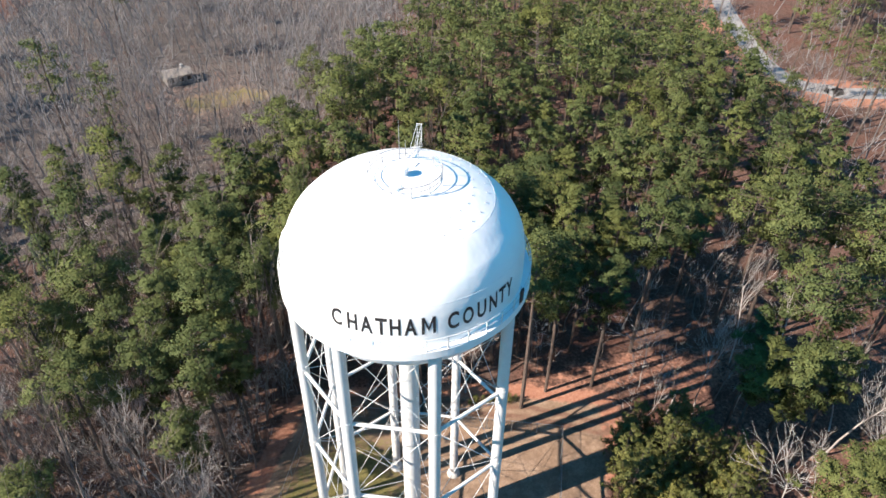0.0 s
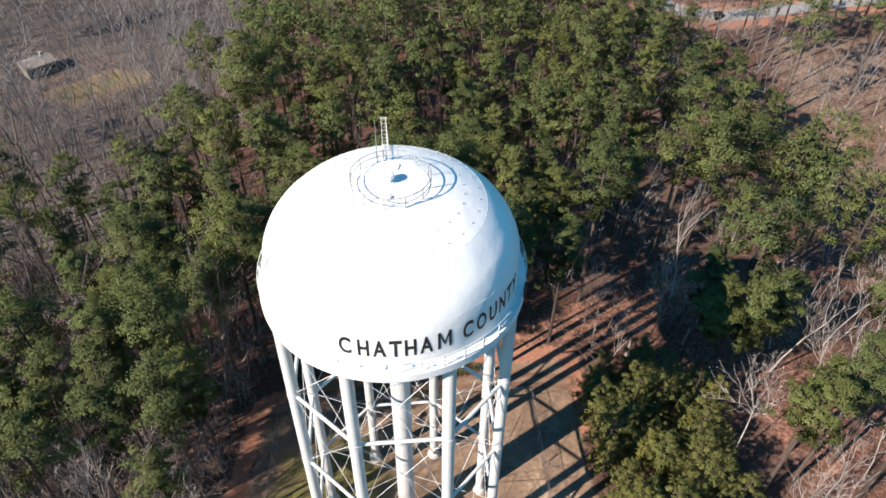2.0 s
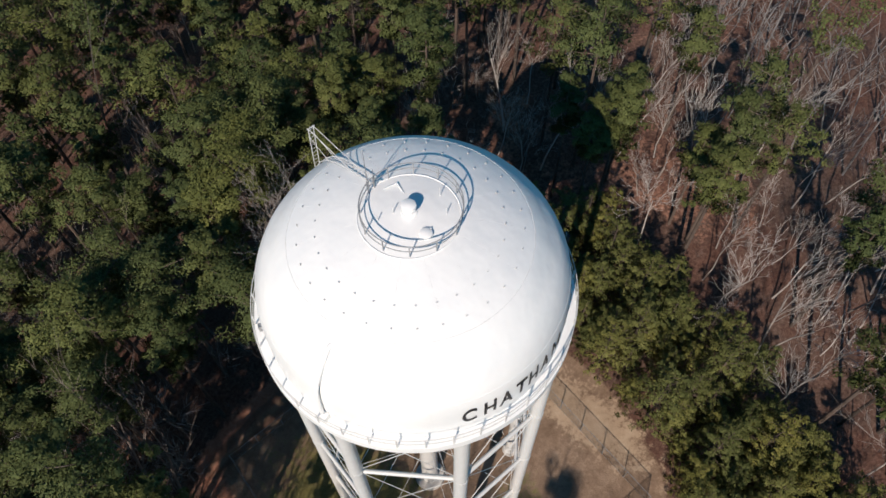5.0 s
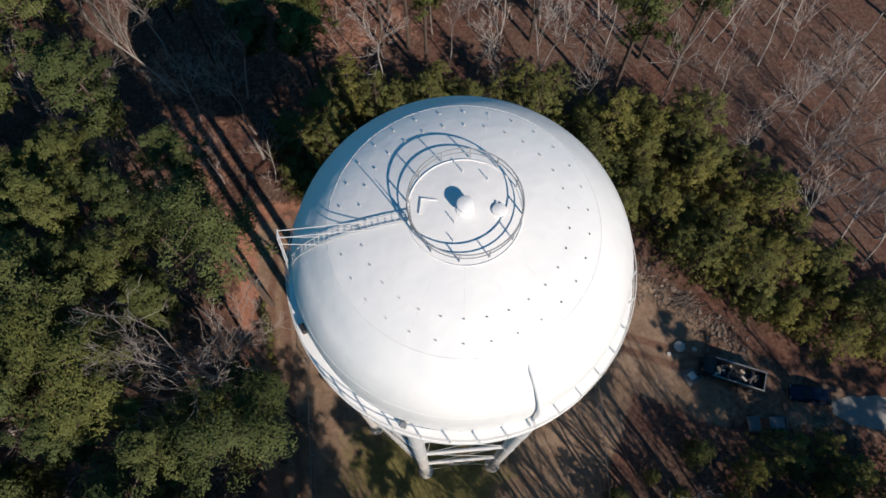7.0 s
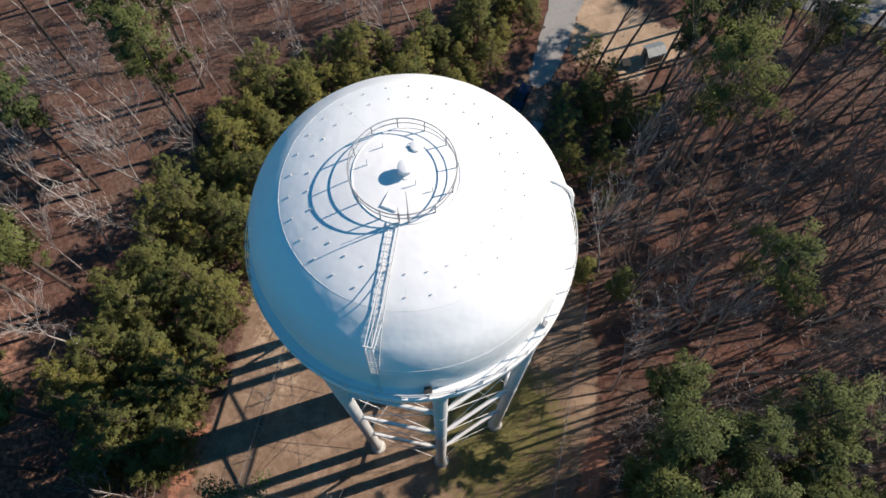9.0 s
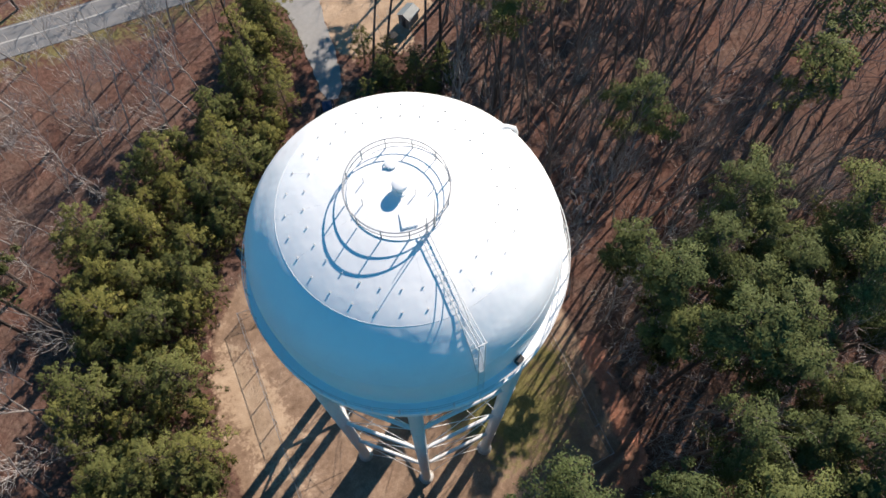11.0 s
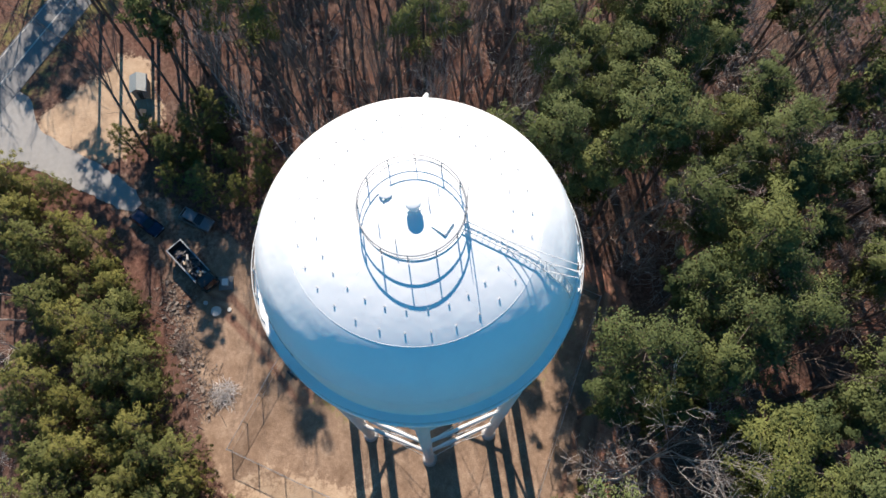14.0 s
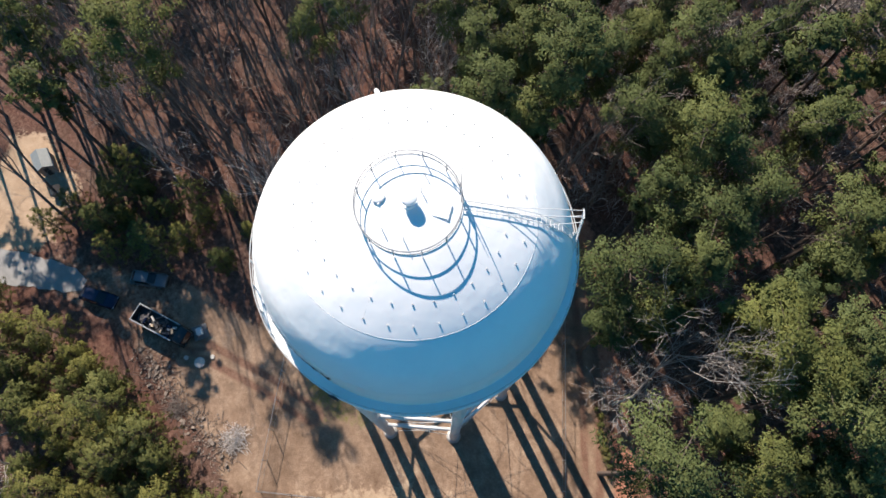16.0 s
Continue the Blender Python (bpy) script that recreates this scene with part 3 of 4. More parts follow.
hatch = part("roof_hatch", Mesh().lathe([(0.0, 45.40), (0.30, 45.39), (0.33, 45.37), (0.33, 45.33), (0.29, 45.33), (0.29, 45.15)], 28, (hx, hy)), PAINT, tower, "round white roof hatch", True)
part("hatch_lug", Mesh().box((hx + 0.36, hy, 45.33), (0.12, 0.08, 0.06)), PAINT, hatch)
mw = Mesh()
for dx, dy, sx, sy in ((0.36, -0.02, 0.05, 0.72), (0, 0.36, 0.77, 0.05)):
    c, s = math.cos(radians(-21)), math.sin(radians(-21))
    mw.box((0.56 + dx * c - dy * s, 1.52 + dx * s + dy * c, 45.25), (sx, sy, 0.07), radians(-21))
part("manway_curb", mw, PAINT, tower, "low angled white steel curb on the roof")
for x, y, h in ((1.87, -0.42, 0.55), (-1.3, 0.9, 0.4), (1.2, -1.4, 0.45), (-0.5, 0.62, 0.5)):
    part("roof_fitting", Mesh().tube([(x, y, roof(math.hypot(x, y))), (x, y, roof(math.hypot(x, y)) + h)], 0.025, 6), STEEL, tower)

# roof ladder, side ladder and its projecting handrails
LA = 81.5
tang = np.array((-math.sin(radians(LA)), math.cos(radians(LA)), 0))


def ladder(name, pts, half, rung_step):
    root = part(name, Mesh().tube([np.array(p) + tang * half for p in pts], 0.026, 6), STEEL, tower, "white steel ladder")
    part("stringer", Mesh().tube([np.array(p) - tang * half for p in pts], 0.026, 6), STEEL, root)
    rung = Mesh().tube([tang * half, -tang * half], 0.014, 5).data("rung", STEEL)
    carry = 0.0
    for p, q in zip(pts, pts[1:]):
        p, q = np.array(p), np.array(q)
        n = np.linalg.norm(q - p)
        s = rung_step - carry
        while s < n:
            part("rung", rung, STEEL, root, m=Matrix.Translation(p + (q - p) * s / n))
            s += rung_step
        carry = (carry + n) % rung_step
    return root


ladder("roof_ladder", [polar(r, LA, roof(r) + 0.14) for r in (2.5, 3.4, 4.3, 5.3, 6.1, 6.8, 7.3, 7.75, 8.1, 8.4, 8.6)], 0.22, 0.33)
side = ladder("side_ladder", [polar(8.95, LA, FLOOR_Z), polar(8.80, LA, 40.0), polar(8.66, LA, 41.6), polar(8.40, LA, 44.70)], 0.17, 0.33)
for s in (-1, 1):
    tip = np.array(polar(8.40, LA, 44.70)) + tang * 0.17 * s
    part("side_rail", Mesh().tube([tip, np.array(polar(4.35, LA, 44.66)) + tang * 0.2 * s], 0.022, 6), STEEL, side)
    part("side_rail", Mesh().tube([tip - np.array(polar(-0.1, LA, 0.7)), np.array(polar(6.6, LA, 43.4)) + tang * 0.2 * s], 0.018, 6), STEEL, side)
part("tip_bar", Mesh().tube([np.array(polar(8.4, LA, 44.7)) + tang * 0.25, np.array(polar(8.4, LA, 44.7)) - tang * 0.25], 0.034, 6), STEEL, side)

# overflow pipe over the shell, whip aerials, conduit and balcony fittings
pipe = part("overflow_pipe", Mesh().tube([polar(7.0, 188.6, 43.05), polar(7.35, 188.6, 42.98), polar(7.95, 188.6, 42.30), polar(8.50, 188.6, 41.55), polar(8.74, 188.6, 40.9), polar(8.86, 188.6, 40.0), polar(8.92, 188.6, 37.7)], [0.13, 0.14, 0.13, 0.13, 0.12, 0.12, 0.12], 14), PAINT, tower, "white overflow pipe bent over the shell", True)
part("pipe_box", Mesh().box(polar(8.95, 188.6, 37.95), (0.42, 0.6, 0.6), radians(188.6)), PAINT, pipe)
for r, az, h in ((2.5, 96, 3.1), (2.5, 86, 1.5)):
    aerial = part("whip_aerial", Mesh().tube([polar(r, az, 45.1), polar(r, az, 45.1 + h * 0.35), polar(r, az, 45.1 + h)], [0.045, 0.03, 0.014], 6), GREY_STEEL, tower, "thin grey whip aerial")
    part("aerial_mount", Mesh().box(polar(r, az, 45.7), (0.1, 0.1, 0.5)), GREY_STEEL, aerial)
part("junction_box", Mesh().box(polar(8.95, 98.2, 38.0), (0.3, 0.42, 0.62), radians(98.2)), DARK, tower, "black junction box on the walkway")
part("junction_box", Mesh().box(polar(8.95, 145.9, 37.95), (0.25, 0.3, 0.5), radians(145.9)), GREY_STEEL, tower, "small grey box on the walkway")
panel = part("aerial_panel", Mesh().box(polar(9.42, 327.8, 38.6), (0.12, 0.42, 1.1), radians(327.8)), DARK, tower, "dark flat aerial panel on the walkway rail")
part("panel_pole", Mesh().tube([polar(9.33, 327.8, 37.7), polar(9.33, 327.8, 39.3)], 0.035, 6), GREY_STEEL, panel)

# ---- fence ----
FENCE = [(12.1, -18.8), (18.5, 12.2), (-12.2, 17.0), (-18.1, -11.3)]
fence = thing("chain_link_fence", "grey chain-link fence with steel posts round the tower", "fence")
fpost = Mesh().tube([(0, 0, -0.2), (0, 0, 2.15)], 0.05, 8).data("post", GREY_STEEL)
for i in range(4):
    a, b = np.array(FENCE[i]), np.array(FENCE[(i + 1) % 4])
    n = int(np.linalg.norm(b - a) // 3)
    d = (b - a) / n
    turn = math.atan2(d[1], d[0])
    for k in range(n):
        p, q = a + d * k, a + d * (k + 1)
        part("post", fpost, GREY_STEEL, fence, m=pose(p[0], p[1], BASE))
        part("wire_mesh", Mesh().box(((p[0] + q[0]) / 2, (p[1] + q[1]) / 2, BASE + 1.05), (np.linalg.norm(d), 0.012, 1.95), turn), WIRE, fence, "grey chain-link wire")
    for z in (0.1, 2.05):
        part("top_rail" if z > 1 else "tension_wire", Mesh().tube([(*a, BASE + z), (*b, BASE + z)], 0.03 if z > 1 else 0.012, 6), GREY_STEEL, fence)


# ---- vehicles ----
def wheel(parent, x, y, r, w):
    t = part("wheel", Mesh().tube([(x, y - w / 2, r), (x, y - w * 0.35, r), (x, y + w * 0.35, r), (x, y + w / 2, r)], [r * 0.9, r, r, r * 0.9], 20), TYRE, parent, "black tyre", True)
    part("rim", Mesh().tube([(x, y - w * 0.53, r), (x, y + w * 0.53, r)], r * 0.58, 14), GREY_STEEL, t)


def shell(stations, mat_name="body"):
    """Skins cross-sections given as x, half width low, half width high, z low, z belt, z high."""
    v, f = [], []
    for x, w0, w1, z0, zb, z1 in stations:
        v += [(x, -w0 * 0.96, z0), (x, -w0, (z0 + zb) / 2), (x, -w0, zb), (x, -w1, z1 - 0.03), (x, -w1 * 0.8, z1), (x, w1 * 0.8, z1), (x, w1, z1 - 0.03), (x, w0, zb), (x, w0, (z0 + zb) / 2), (x, w0 * 0.96, z0)]
    n = 10
    for i in range(len(stations) - 1):
        for k in range(n):
            k2 = (k + 1) % n
            f.append((i * n + k, i * n + k2, (i + 1) * n + k2, (i + 1) * n + k))
    f += [tuple(range(n))[::-1], tuple(range((len(stations) - 1) * n, len(stations) * n))]
    return Mesh().add(v, f)


def pane(corners, thick=0.02):
    """A thin slab of glass standing proud of the skin under it."""
    c = np.array(corners, float)
    nrm = np.cross(c[1] - c[0], c[2] - c[0])
    nrm *= thick / np.linalg.norm(nrm)
    nrm *= 1 if nrm[2] > 0 else -1
    return Mesh().add(np.concatenate([c - nrm, c + nrm]), [(3, 2, 1, 0), (4, 5, 6, 7), (0, 1, 5, 4), (1, 2, 6, 5), (2, 3, 7, 6), (3, 0, 4, 7)])


def car(label, m, paint, high=1.45, long=4.5, cat="car"):
    t = thing("parked_car", label, cat, m)
    k = long / 4.5
    part("body", shell([(-2.25 * k, 0.7, 0.62, 0.35, 0.6, 0.72), (-2.1 * k, 0.84, 0.76, 0.25, 0.65, 0.88), (-1.2 * k, 0.88, 0.8, 0.22, 0.7, 0.95), (0.7 * k, 0.88, 0.8, 0.22, 0.7, 0.97), (1.5 * k, 0.87, 0.78, 0.22, 0.68, 0.86), (2.1 * k, 0.8, 0.68, 0.25, 0.58, 0.72), (2.25 * k, 0.66, 0.56, 0.35, 0.5, 0.6)]), paint, t, "", True)
    part("cabin", shell([(-2.0 * k, 0.72, 0.6, 0.85, 0.88, 0.95), (-1.45 * k, 0.76, 0.6, 0.88, 0.95, high - 0.06), (0.1 * k, 0.78, 0.6, 0.9, 0.97, high - 0.03), (1.05 * k, 0.74, 0.62, 0.88, 0.9, 0.95)]), paint, t, "", True)
    part("windscreen", pane([(0.18 * k, -0.54, high - 0.05), (0.18 * k, 0.54, high - 0.05), (1.0 * k, 0.6, 0.99), (1.0 * k, -0.6, 0.99)]), GLASS, t, "dark tinted glass")
    part("rear_window", pane([(-1.52 * k, -0.52, high - 0.1), (-1.95 * k, -0.56, 1.0), (-1.95 * k, 0.56, 1.0), (-1.52 * k, 0.52, high - 0.1)]), GLASS, t, "dark tinted glass")
    for y in (-1, 1):
        part("side_window", pane([(-1.4 * k, y * 0.775, 0.99), (0.55 * k, y * 0.775, 0.99), (0.1 * k, y * 0.645, high - 0.1), (-1.3 * k, y * 0.645, high - 0.1)][::y]), GLASS, t, "dark tinted glass")
    part("roof", shell([(-1.5 * k, 0.58, 0.5, high - 0.08, high - 0.05, high - 0.02), (-0.6 * k, 0.62, 0.54, high - 0.06, high - 0.03, high), (0.15 * k, 0.6, 0.52, high - 0.08, high - 0.05, high - 0.02)]), paint, t, "", True)
    for x in (-1.4 * k, 1.4 * k):
        for y in (-0.78, 0.78):
            wheel(t, x, y, 0.33, 0.22)
    for y in (-0.6, 0.6):
        part("headlight", Mesh().box((2.16 * k, y, 0.6), (0.12, 0.3, 0.12), 0), SILVER, t, "clear headlight")
        part("tail_light", Mesh().box((-2.2 * k, y, 0.68), (0.1, 0.28, 0.14), 0), RUST, t)
    return t


car("dark blue sedan parked on shaded dirt", pose(-10.6, -36.4, BASE, 0, 0, 66), BLUE_PAINT, long=4.3)
car("dark grey hatchback parked on shaded dirt", pose(-12.2, -30.8, BASE, 0, 0, 76), DARKGREY, high=1.5, long=4.1)


def dump_truck(m):
    t = thing("dump_truck", "black dump truck with debris in its open bed", "truck", m)
    part("chassis", Mesh().box((-0.9, 0, 0.7), (6.2, 0.8, 0.3)), DARK, t)
    bed = part("bed_floor", Mesh().box((-1.67, 0, 1.02), (5.2, 1.9, 0.12)), DARK, t, "black steel bed")
    for y in (-0.98, 0.98):
        part("bed_side", Mesh().box((-1.67, y, 1.46), (5.3, 0.08, 0.92)), BLACK_PAINT, bed)
        # sun on one long rim is put in as a paler grey
        part("bed_rim", Mesh().box((-1.67, y, 1.96), (5.4, 0.13, 0.09)), METALROOF if y > 0 else GREY_STEEL, bed, "worn steel rim, the sunlit side coloured paler")
        for k in range(5):
            part("side_rib", Mesh().box((-4.0 + 1.15 * k, y * 1.06, 1.46), (0.09, 0.07, 0.86)), BLACK_PAINT, bed)
    for x in (-4.3, 0.96):
        part("bed_end", Mesh().box((x, 0, 1.46), (0.08, 1.9, 0.92)), BLACK_PAINT, bed)
        part("bed_rim", Mesh().box((x, 0, 1.955), (0.1, 2.0, 0.09)), DARK if x > 0 else GREY_STEEL, bed, "dark worn steel rim")
    rnd = random.Random(5)
    for k in range(34):
        part("debris", Mesh().box((rnd.uniform(-3.9, 0.6), rnd.uniform(-0.7, 0.7), 1.15 + rnd.random() * 0.3), (rnd.uniform(0.2, 0.9), rnd.uniform(0.12, 0.4), rnd.uniform(0.08, 0.3)), rnd.uniform(0, 3), 0.8), (DARK, RUST, DARK, RUST, BLUE_PAINT, DARK, CONCRETE, RUST, CUTWOOD)[k % 9], bed)
    part("cab", shell([(1.08, 0.92, 0.84, 0.65, 1.35, 2.02), (1.7, 0.92, 0.84, 0.65, 1.35, 2.06), (2.1, 0.9, 0.8, 0.65, 1.3, 1.95), (2.35, 0.86, 0.76, 0.65, 1.1, 1.25)]), BLACK_PAINT, t, "black truck cab", True)
    part("windscreen", pane([(2.13, -0.68, 1.9), (2.13, 0.68, 1.9), (2.36, 0.7, 1.3), (2.36, -0.7, 1.3)]), GLASS, t, "dark windscreen")
    for x in (-3.5, -2.45, 1.7):
        for y in (-0.85, 0.85):
            wheel(t, x, y, 0.46, 0.3)
    for y in (-1.05, 1.05):
        part("mirror", Mesh().box((2.1, y, 1.6), (0.08, 0.2, 0.34)), DARK, t)
    for y in (-0.6, 0.6):
        part("headlight", Mesh().box((2.36, y, 0.9), (0.06, 0.24, 0.14)), SILVER, t, "clear headlight")


dump_truck(pose(-5.84, -28.1, BASE, 0, 0, 57))

# ---- small yard things ----
box = thing("utility_box", "low pale metal utility box on a shade-darkened pad", "utility box", pose(-5.5, -25.1, terrain(-5.5, -25.1), 0, 0, 15))
# concrete pad; the shade on it is put in as asphalt grey
part("pad", Mesh().box((0, 0, 0.08), (1.6, 1.6, 0.26)), ASPHALT, box, "concrete pad coloured dark for the shade on it")
part("cabinet", Mesh().box((0, 0, 0.4), (0.72, 0.62, 0.5), 0, 0.96), STEEL, box)
part("lid", Mesh().box((0, 0, 0.68), (0.78, 0.68, 0.06)), STEEL, box)
mh = thing("manhole", "round concrete manhole cover flush with dirt", "manhole", pose(-2.1, -25.2, BASE))
part("collar", Mesh().lathe([(0.60, 0.12), (0.66, 0.1), (0.70, -0.2)], 28), ROCK, mh)
part("cover", Mesh().lathe([(0.0, 0.17), (0.56, 0.16), (0.59, 0.11)], 28), CONCRETE, mh, "pale concrete cover")
for x, y in ((-2.8, -26.7), (-2.6, -23.8)):
    cap = thing("valve_cap", "small pale round valve cap set in dirt", "valve cap", pose(x, y, BASE))
    part("rim", Mesh().lathe([(0.16, 0.12), (0.24, 0.12), (0.26, -0.1)], 20), CONCRETE, cap)
    part("lid", Mesh().lathe([(0.0, 0.1), (0.15, 0.1), (0.16, 0.02)], 20), DARK, cap, "dark iron lid")


def shed(m, w, d, h, label, roofmat):
    t = thing("shed", label, "shed", m)
    for s in (-1, 1):
        part("side_wall", Mesh().box((0, s * d / 2, h / 2), (w, 0.08, h)), WOOD, t)
        part("end_wall", Mesh().add([(s * w / 2, -d / 2 + 0.04, 0), (s * w / 2, d / 2 - 0.04, 0), (s * w / 2, d / 2 - 0.04, h), (s * w / 2, 0, h * 1.25), (s * w / 2, -d / 2 + 0.04, h),
                                     (s * (w / 2 - 0.08), -d / 2 + 0.04, 0), (s * (w / 2 - 0.08), d / 2 - 0.04, 0), (s * (w / 2 - 0.08), d / 2 - 0.04, h), (s * (w / 2 - 0.08), 0, h * 1.25), (s * (w / 2 - 0.08), -d / 2 + 0.04, h)],
                                    [(0, 1, 2, 3, 4), (9, 8, 7, 6, 5), (0, 5, 6, 1), (1, 6, 7, 2), (2, 7, 8, 3), (3, 8, 9, 4), (4, 9, 5, 0)]), WOOD, t)
        y1, z1, y0, z0 = s * (d / 2 + 0.25), h - 0.1, 0, h * 1.25 + 0.06
        part("roof_slope", Mesh().add([(-w / 2 - .2, y0, z0), (w / 2 + .2, y0, z0), (w / 2 + .2, y1, z1), (-w / 2 - .2, y1, z1), (-w / 2 - .2, y0, z0 + .06), (w / 2 + .2, y0, z0 + .06), (w / 2 + .2, y1, z1 + .06), (-w / 2 - .2, y1, z1 + .06)],
                                      [(0, 1, 2, 3), (7, 6, 5, 4), (0, 4, 5, 1), (1, 5, 6, 2), (2, 6, 7, 3), (3, 7, 4, 0)]), roofmat, t, "dull metal roof")
    part("door", Mesh().box((w / 2 + 0.03, 0, h * 0.45), (0.05, d * 0.35, h * 0.85)), DARK, t)
    return t


shed(pose(-27.9, -43.4, terrain(-27.9, -43.4) - 0.1, 0, 0, 20), 2.2, 1.7, 1.9, "small shed with a pale metal roof on sand", METALROOF)
shed(pose(-24.4, -42.2, terrain(-24.4, -42.2) - 0.1, 0, 0, 10), 0.8, 0.7, 0.8, "tiny low shed of dark timber", DARK)
# a grey barn; windows stand for its dark openings, the chimney is added
house = shed(pose(-54.1, 115.6, BASE - 0.1, 0, 0, 32), 6.0, 4.6, 2.4, "low grey barn with a weathered roof among bare trees", WOOD)
house.name = "house"
house["category"] = "house"
for x in (-1.9, 0.3, 2.1):
    w = part("window", Mesh().box((x, -2.36, 1.4), (0.9, 0.06, 1.0)), GLASS, house, "dark window")
    part("window_frame", Mesh().box((x, -2.35, 0.86), (1.1, 0.12, 0.08)), STEEL, w)
part("chimney", Mesh().box((1.6, 0.5, 3.2), (0.6, 0.6, 1.2)), CONCRETE, house)

pole = thing("broken_trunk", "pale bare broken tree trunk standing on leaf litter", "dead tree", pose(32.5, 14.6, terrain(32.5, 14.6)))
part("trunk", Mesh().tube([(0, 0, -0.2), (0.1, 0, 1.5), (0.25, 0.1, 3.6), (0.3, 0.15, 4.3)], [0.24, 0.2, 0.15, 0.06], 9), GREYBARK, pole, "", True)
rr = random.Random(11)
rub, sticks = Mesh(), Mesh()
cube = np.array([(x, y, z) for x in (-1, 1) for y in (-1, 1) for z in (-1, 1)], float)
sides = [(0, 1, 3, 2), (4, 6, 7, 5), (0, 4, 5, 1), (2, 3, 7, 6), (0, 2, 6, 4), (1, 5, 7, 3)]
for _ in range(560):
    t = rr.random()
    x, y = -4 + 13.5 * t + rr.gauss(0, 0.9), -31.8 + 9.4 * t + rr.gauss(0, 0.9)
    size = rr.uniform(0.04, 0.12) if rr.random() < 0.93 else rr.uniform(0.14, 0.28)
    a = rr.uniform(0, 6.28)
    turn = np.array([[math.cos(a), math.sin(a), 0], [-math.sin(a), math.cos(a), 0], [0, 0, 1]])
    jag = cube * [[rr.uniform(0.45, 1.1) for _ in range(3)] for _ in range(8)]
    rub.add(jag * (size, size * rr.uniform(0.5, 1), size * 0.55) @ turn + (x, y, BASE + size * 0.25), sides)
    if rr.random() < 0.45:
        ln, a = rr.uniform(0.4, 1.6), rr.uniform(0, 6.28)
        p = np.array([x + rr.gauss(0, 0.7), y + rr.gauss(0, 0.7), BASE + 0.06])
        d = np.array([math.cos(a), math.sin(a), rr.uniform(-0.03, 0.12)]) * ln / 2
        sticks.tube([p - d, p + d * 0.3 + (0, 0, 0.03), p + d], [0.035, 0.028, 0.012], 4)
tagged(new("rubble", rub.data("rubble", ROCK)), "broken stones and clods along the edge of the yard", "rubble", "", "stuff")
tagged(new("fallen_sticks", sticks.data("fallen_sticks", DULLBARK)), "fallen brown sticks among rubble in the yard", "sticks", "", "stuff")


def brush_pile(x, y, r, count, mat, seed):
    """A low heap of cut branches."""
    rs = np.random.RandomState(seed)
    heap = Mesh()
    for _ in range(count):
        a, q = rs.uniform(0, 6.28), r * rs.uniform(0, 1) ** 0.6
        c = np.array([math.cos(a) * q, math.sin(a) * q, 0.08 + 0.5 * (1 - q / r) * rs.uniform(0.3, 1)])
        b = rs.uniform(0, 6.28)
        d = np.array([math.cos(b), math.sin(b), rs.uniform(-0.15, 0.25)]) * rs.uniform(0.5, 1.3)
        heap.tube([c - d, c + d * 0.2 + (0, 0, 0.05), c + d], [0.03, 0.024, 0.008], 4, caps=False)
    pile = new("brush_pile", heap.data("brush_pile", mat))
    pile.matrix_world = pose(x, y, BASE)
    tagged(pile, "low pile of cut grey branches on bare dirt", "brush pile", "", "stuff")


brush_pile(6.6, -21.4, 1.3, 120, GREYBARK, 4)
brush_pile(2.6, -27.6, 1.0, 70, DULLBARK, 5)


# ---- trees ----
def unit(n, rs):
    d = rs.normal(size=(n, 3))
    return d / np.linalg.norm(d, axis=1)[:, None]


def tufts(mesh, centres, radii, per, length, width, rs, lift=0.35, flat=0.8, heart=(0, 0, 0)):
    """Sprays of small needle blades round each centre."""
    n = len(centres) * per
    c = np.repeat(centres, per, 0)
    r = np.repeat(radii, per)
    d = unit(n, rs)
    d[:, 2] = np.where(rs.uniform(size=n) < 0.35, np.abs(d[:, 2]), d[:, 2])
    p = c + d * (r * rs.uniform(0.12, 1.0, n) ** 0.5)[:, None] * np.array([1, 1, flat])
    nrm = d + unit(n, rs) * 0.75 + np.array([0, 0, lift])
    nrm /= np.linalg.norm(nrm, axis=1)[:, None]
    o = np.cross(nrm, unit(n, rs))
    o /= np.linalg.norm(o, axis=1)[:, None] + 1e-9
    s = np.cross(nrm, o)
    ln = (length * rs.uniform(0.6, 1.3, n))[:, None]
    w = (width * rs.uniform(0.6, 1.3, n))[:, None]
    v = np.stack([p - o * ln * 0.5, p + o * ln * 0.4 - s * w, p + o * ln * 0.5 + s * w], 1)
    away = p - np.array(heart)
    away /= np.linalg.norm(away, axis=1)[:, None] + 1e-9
    round_ = d * 0.3 + away * 0.95 + unit(n, rs) * 0.26 + np.array([0, 0, 0.12])
    round_ /= np.linalg.norm(round_, axis=1)[:, None]
    face = np.cross(v[:, 1] - v[:, 0], v[:, 2] - v[:, 0])
    turned = np.einsum("ij,ij->i", face, round_) < 0
    v[turned] = v[turned][:, ::-1]
    v = v.reshape(-1, 3)
    mesh.soft.append(np.repeat(round_, 3, 0))
    base = mesh.n
    mesh.v.append(v)
    q = np.arange(n)[:, None] * 3 + base + np.arange(3)
    mesh.f.extend(map(tuple, q.tolist()))
    mesh.n += 3 * n


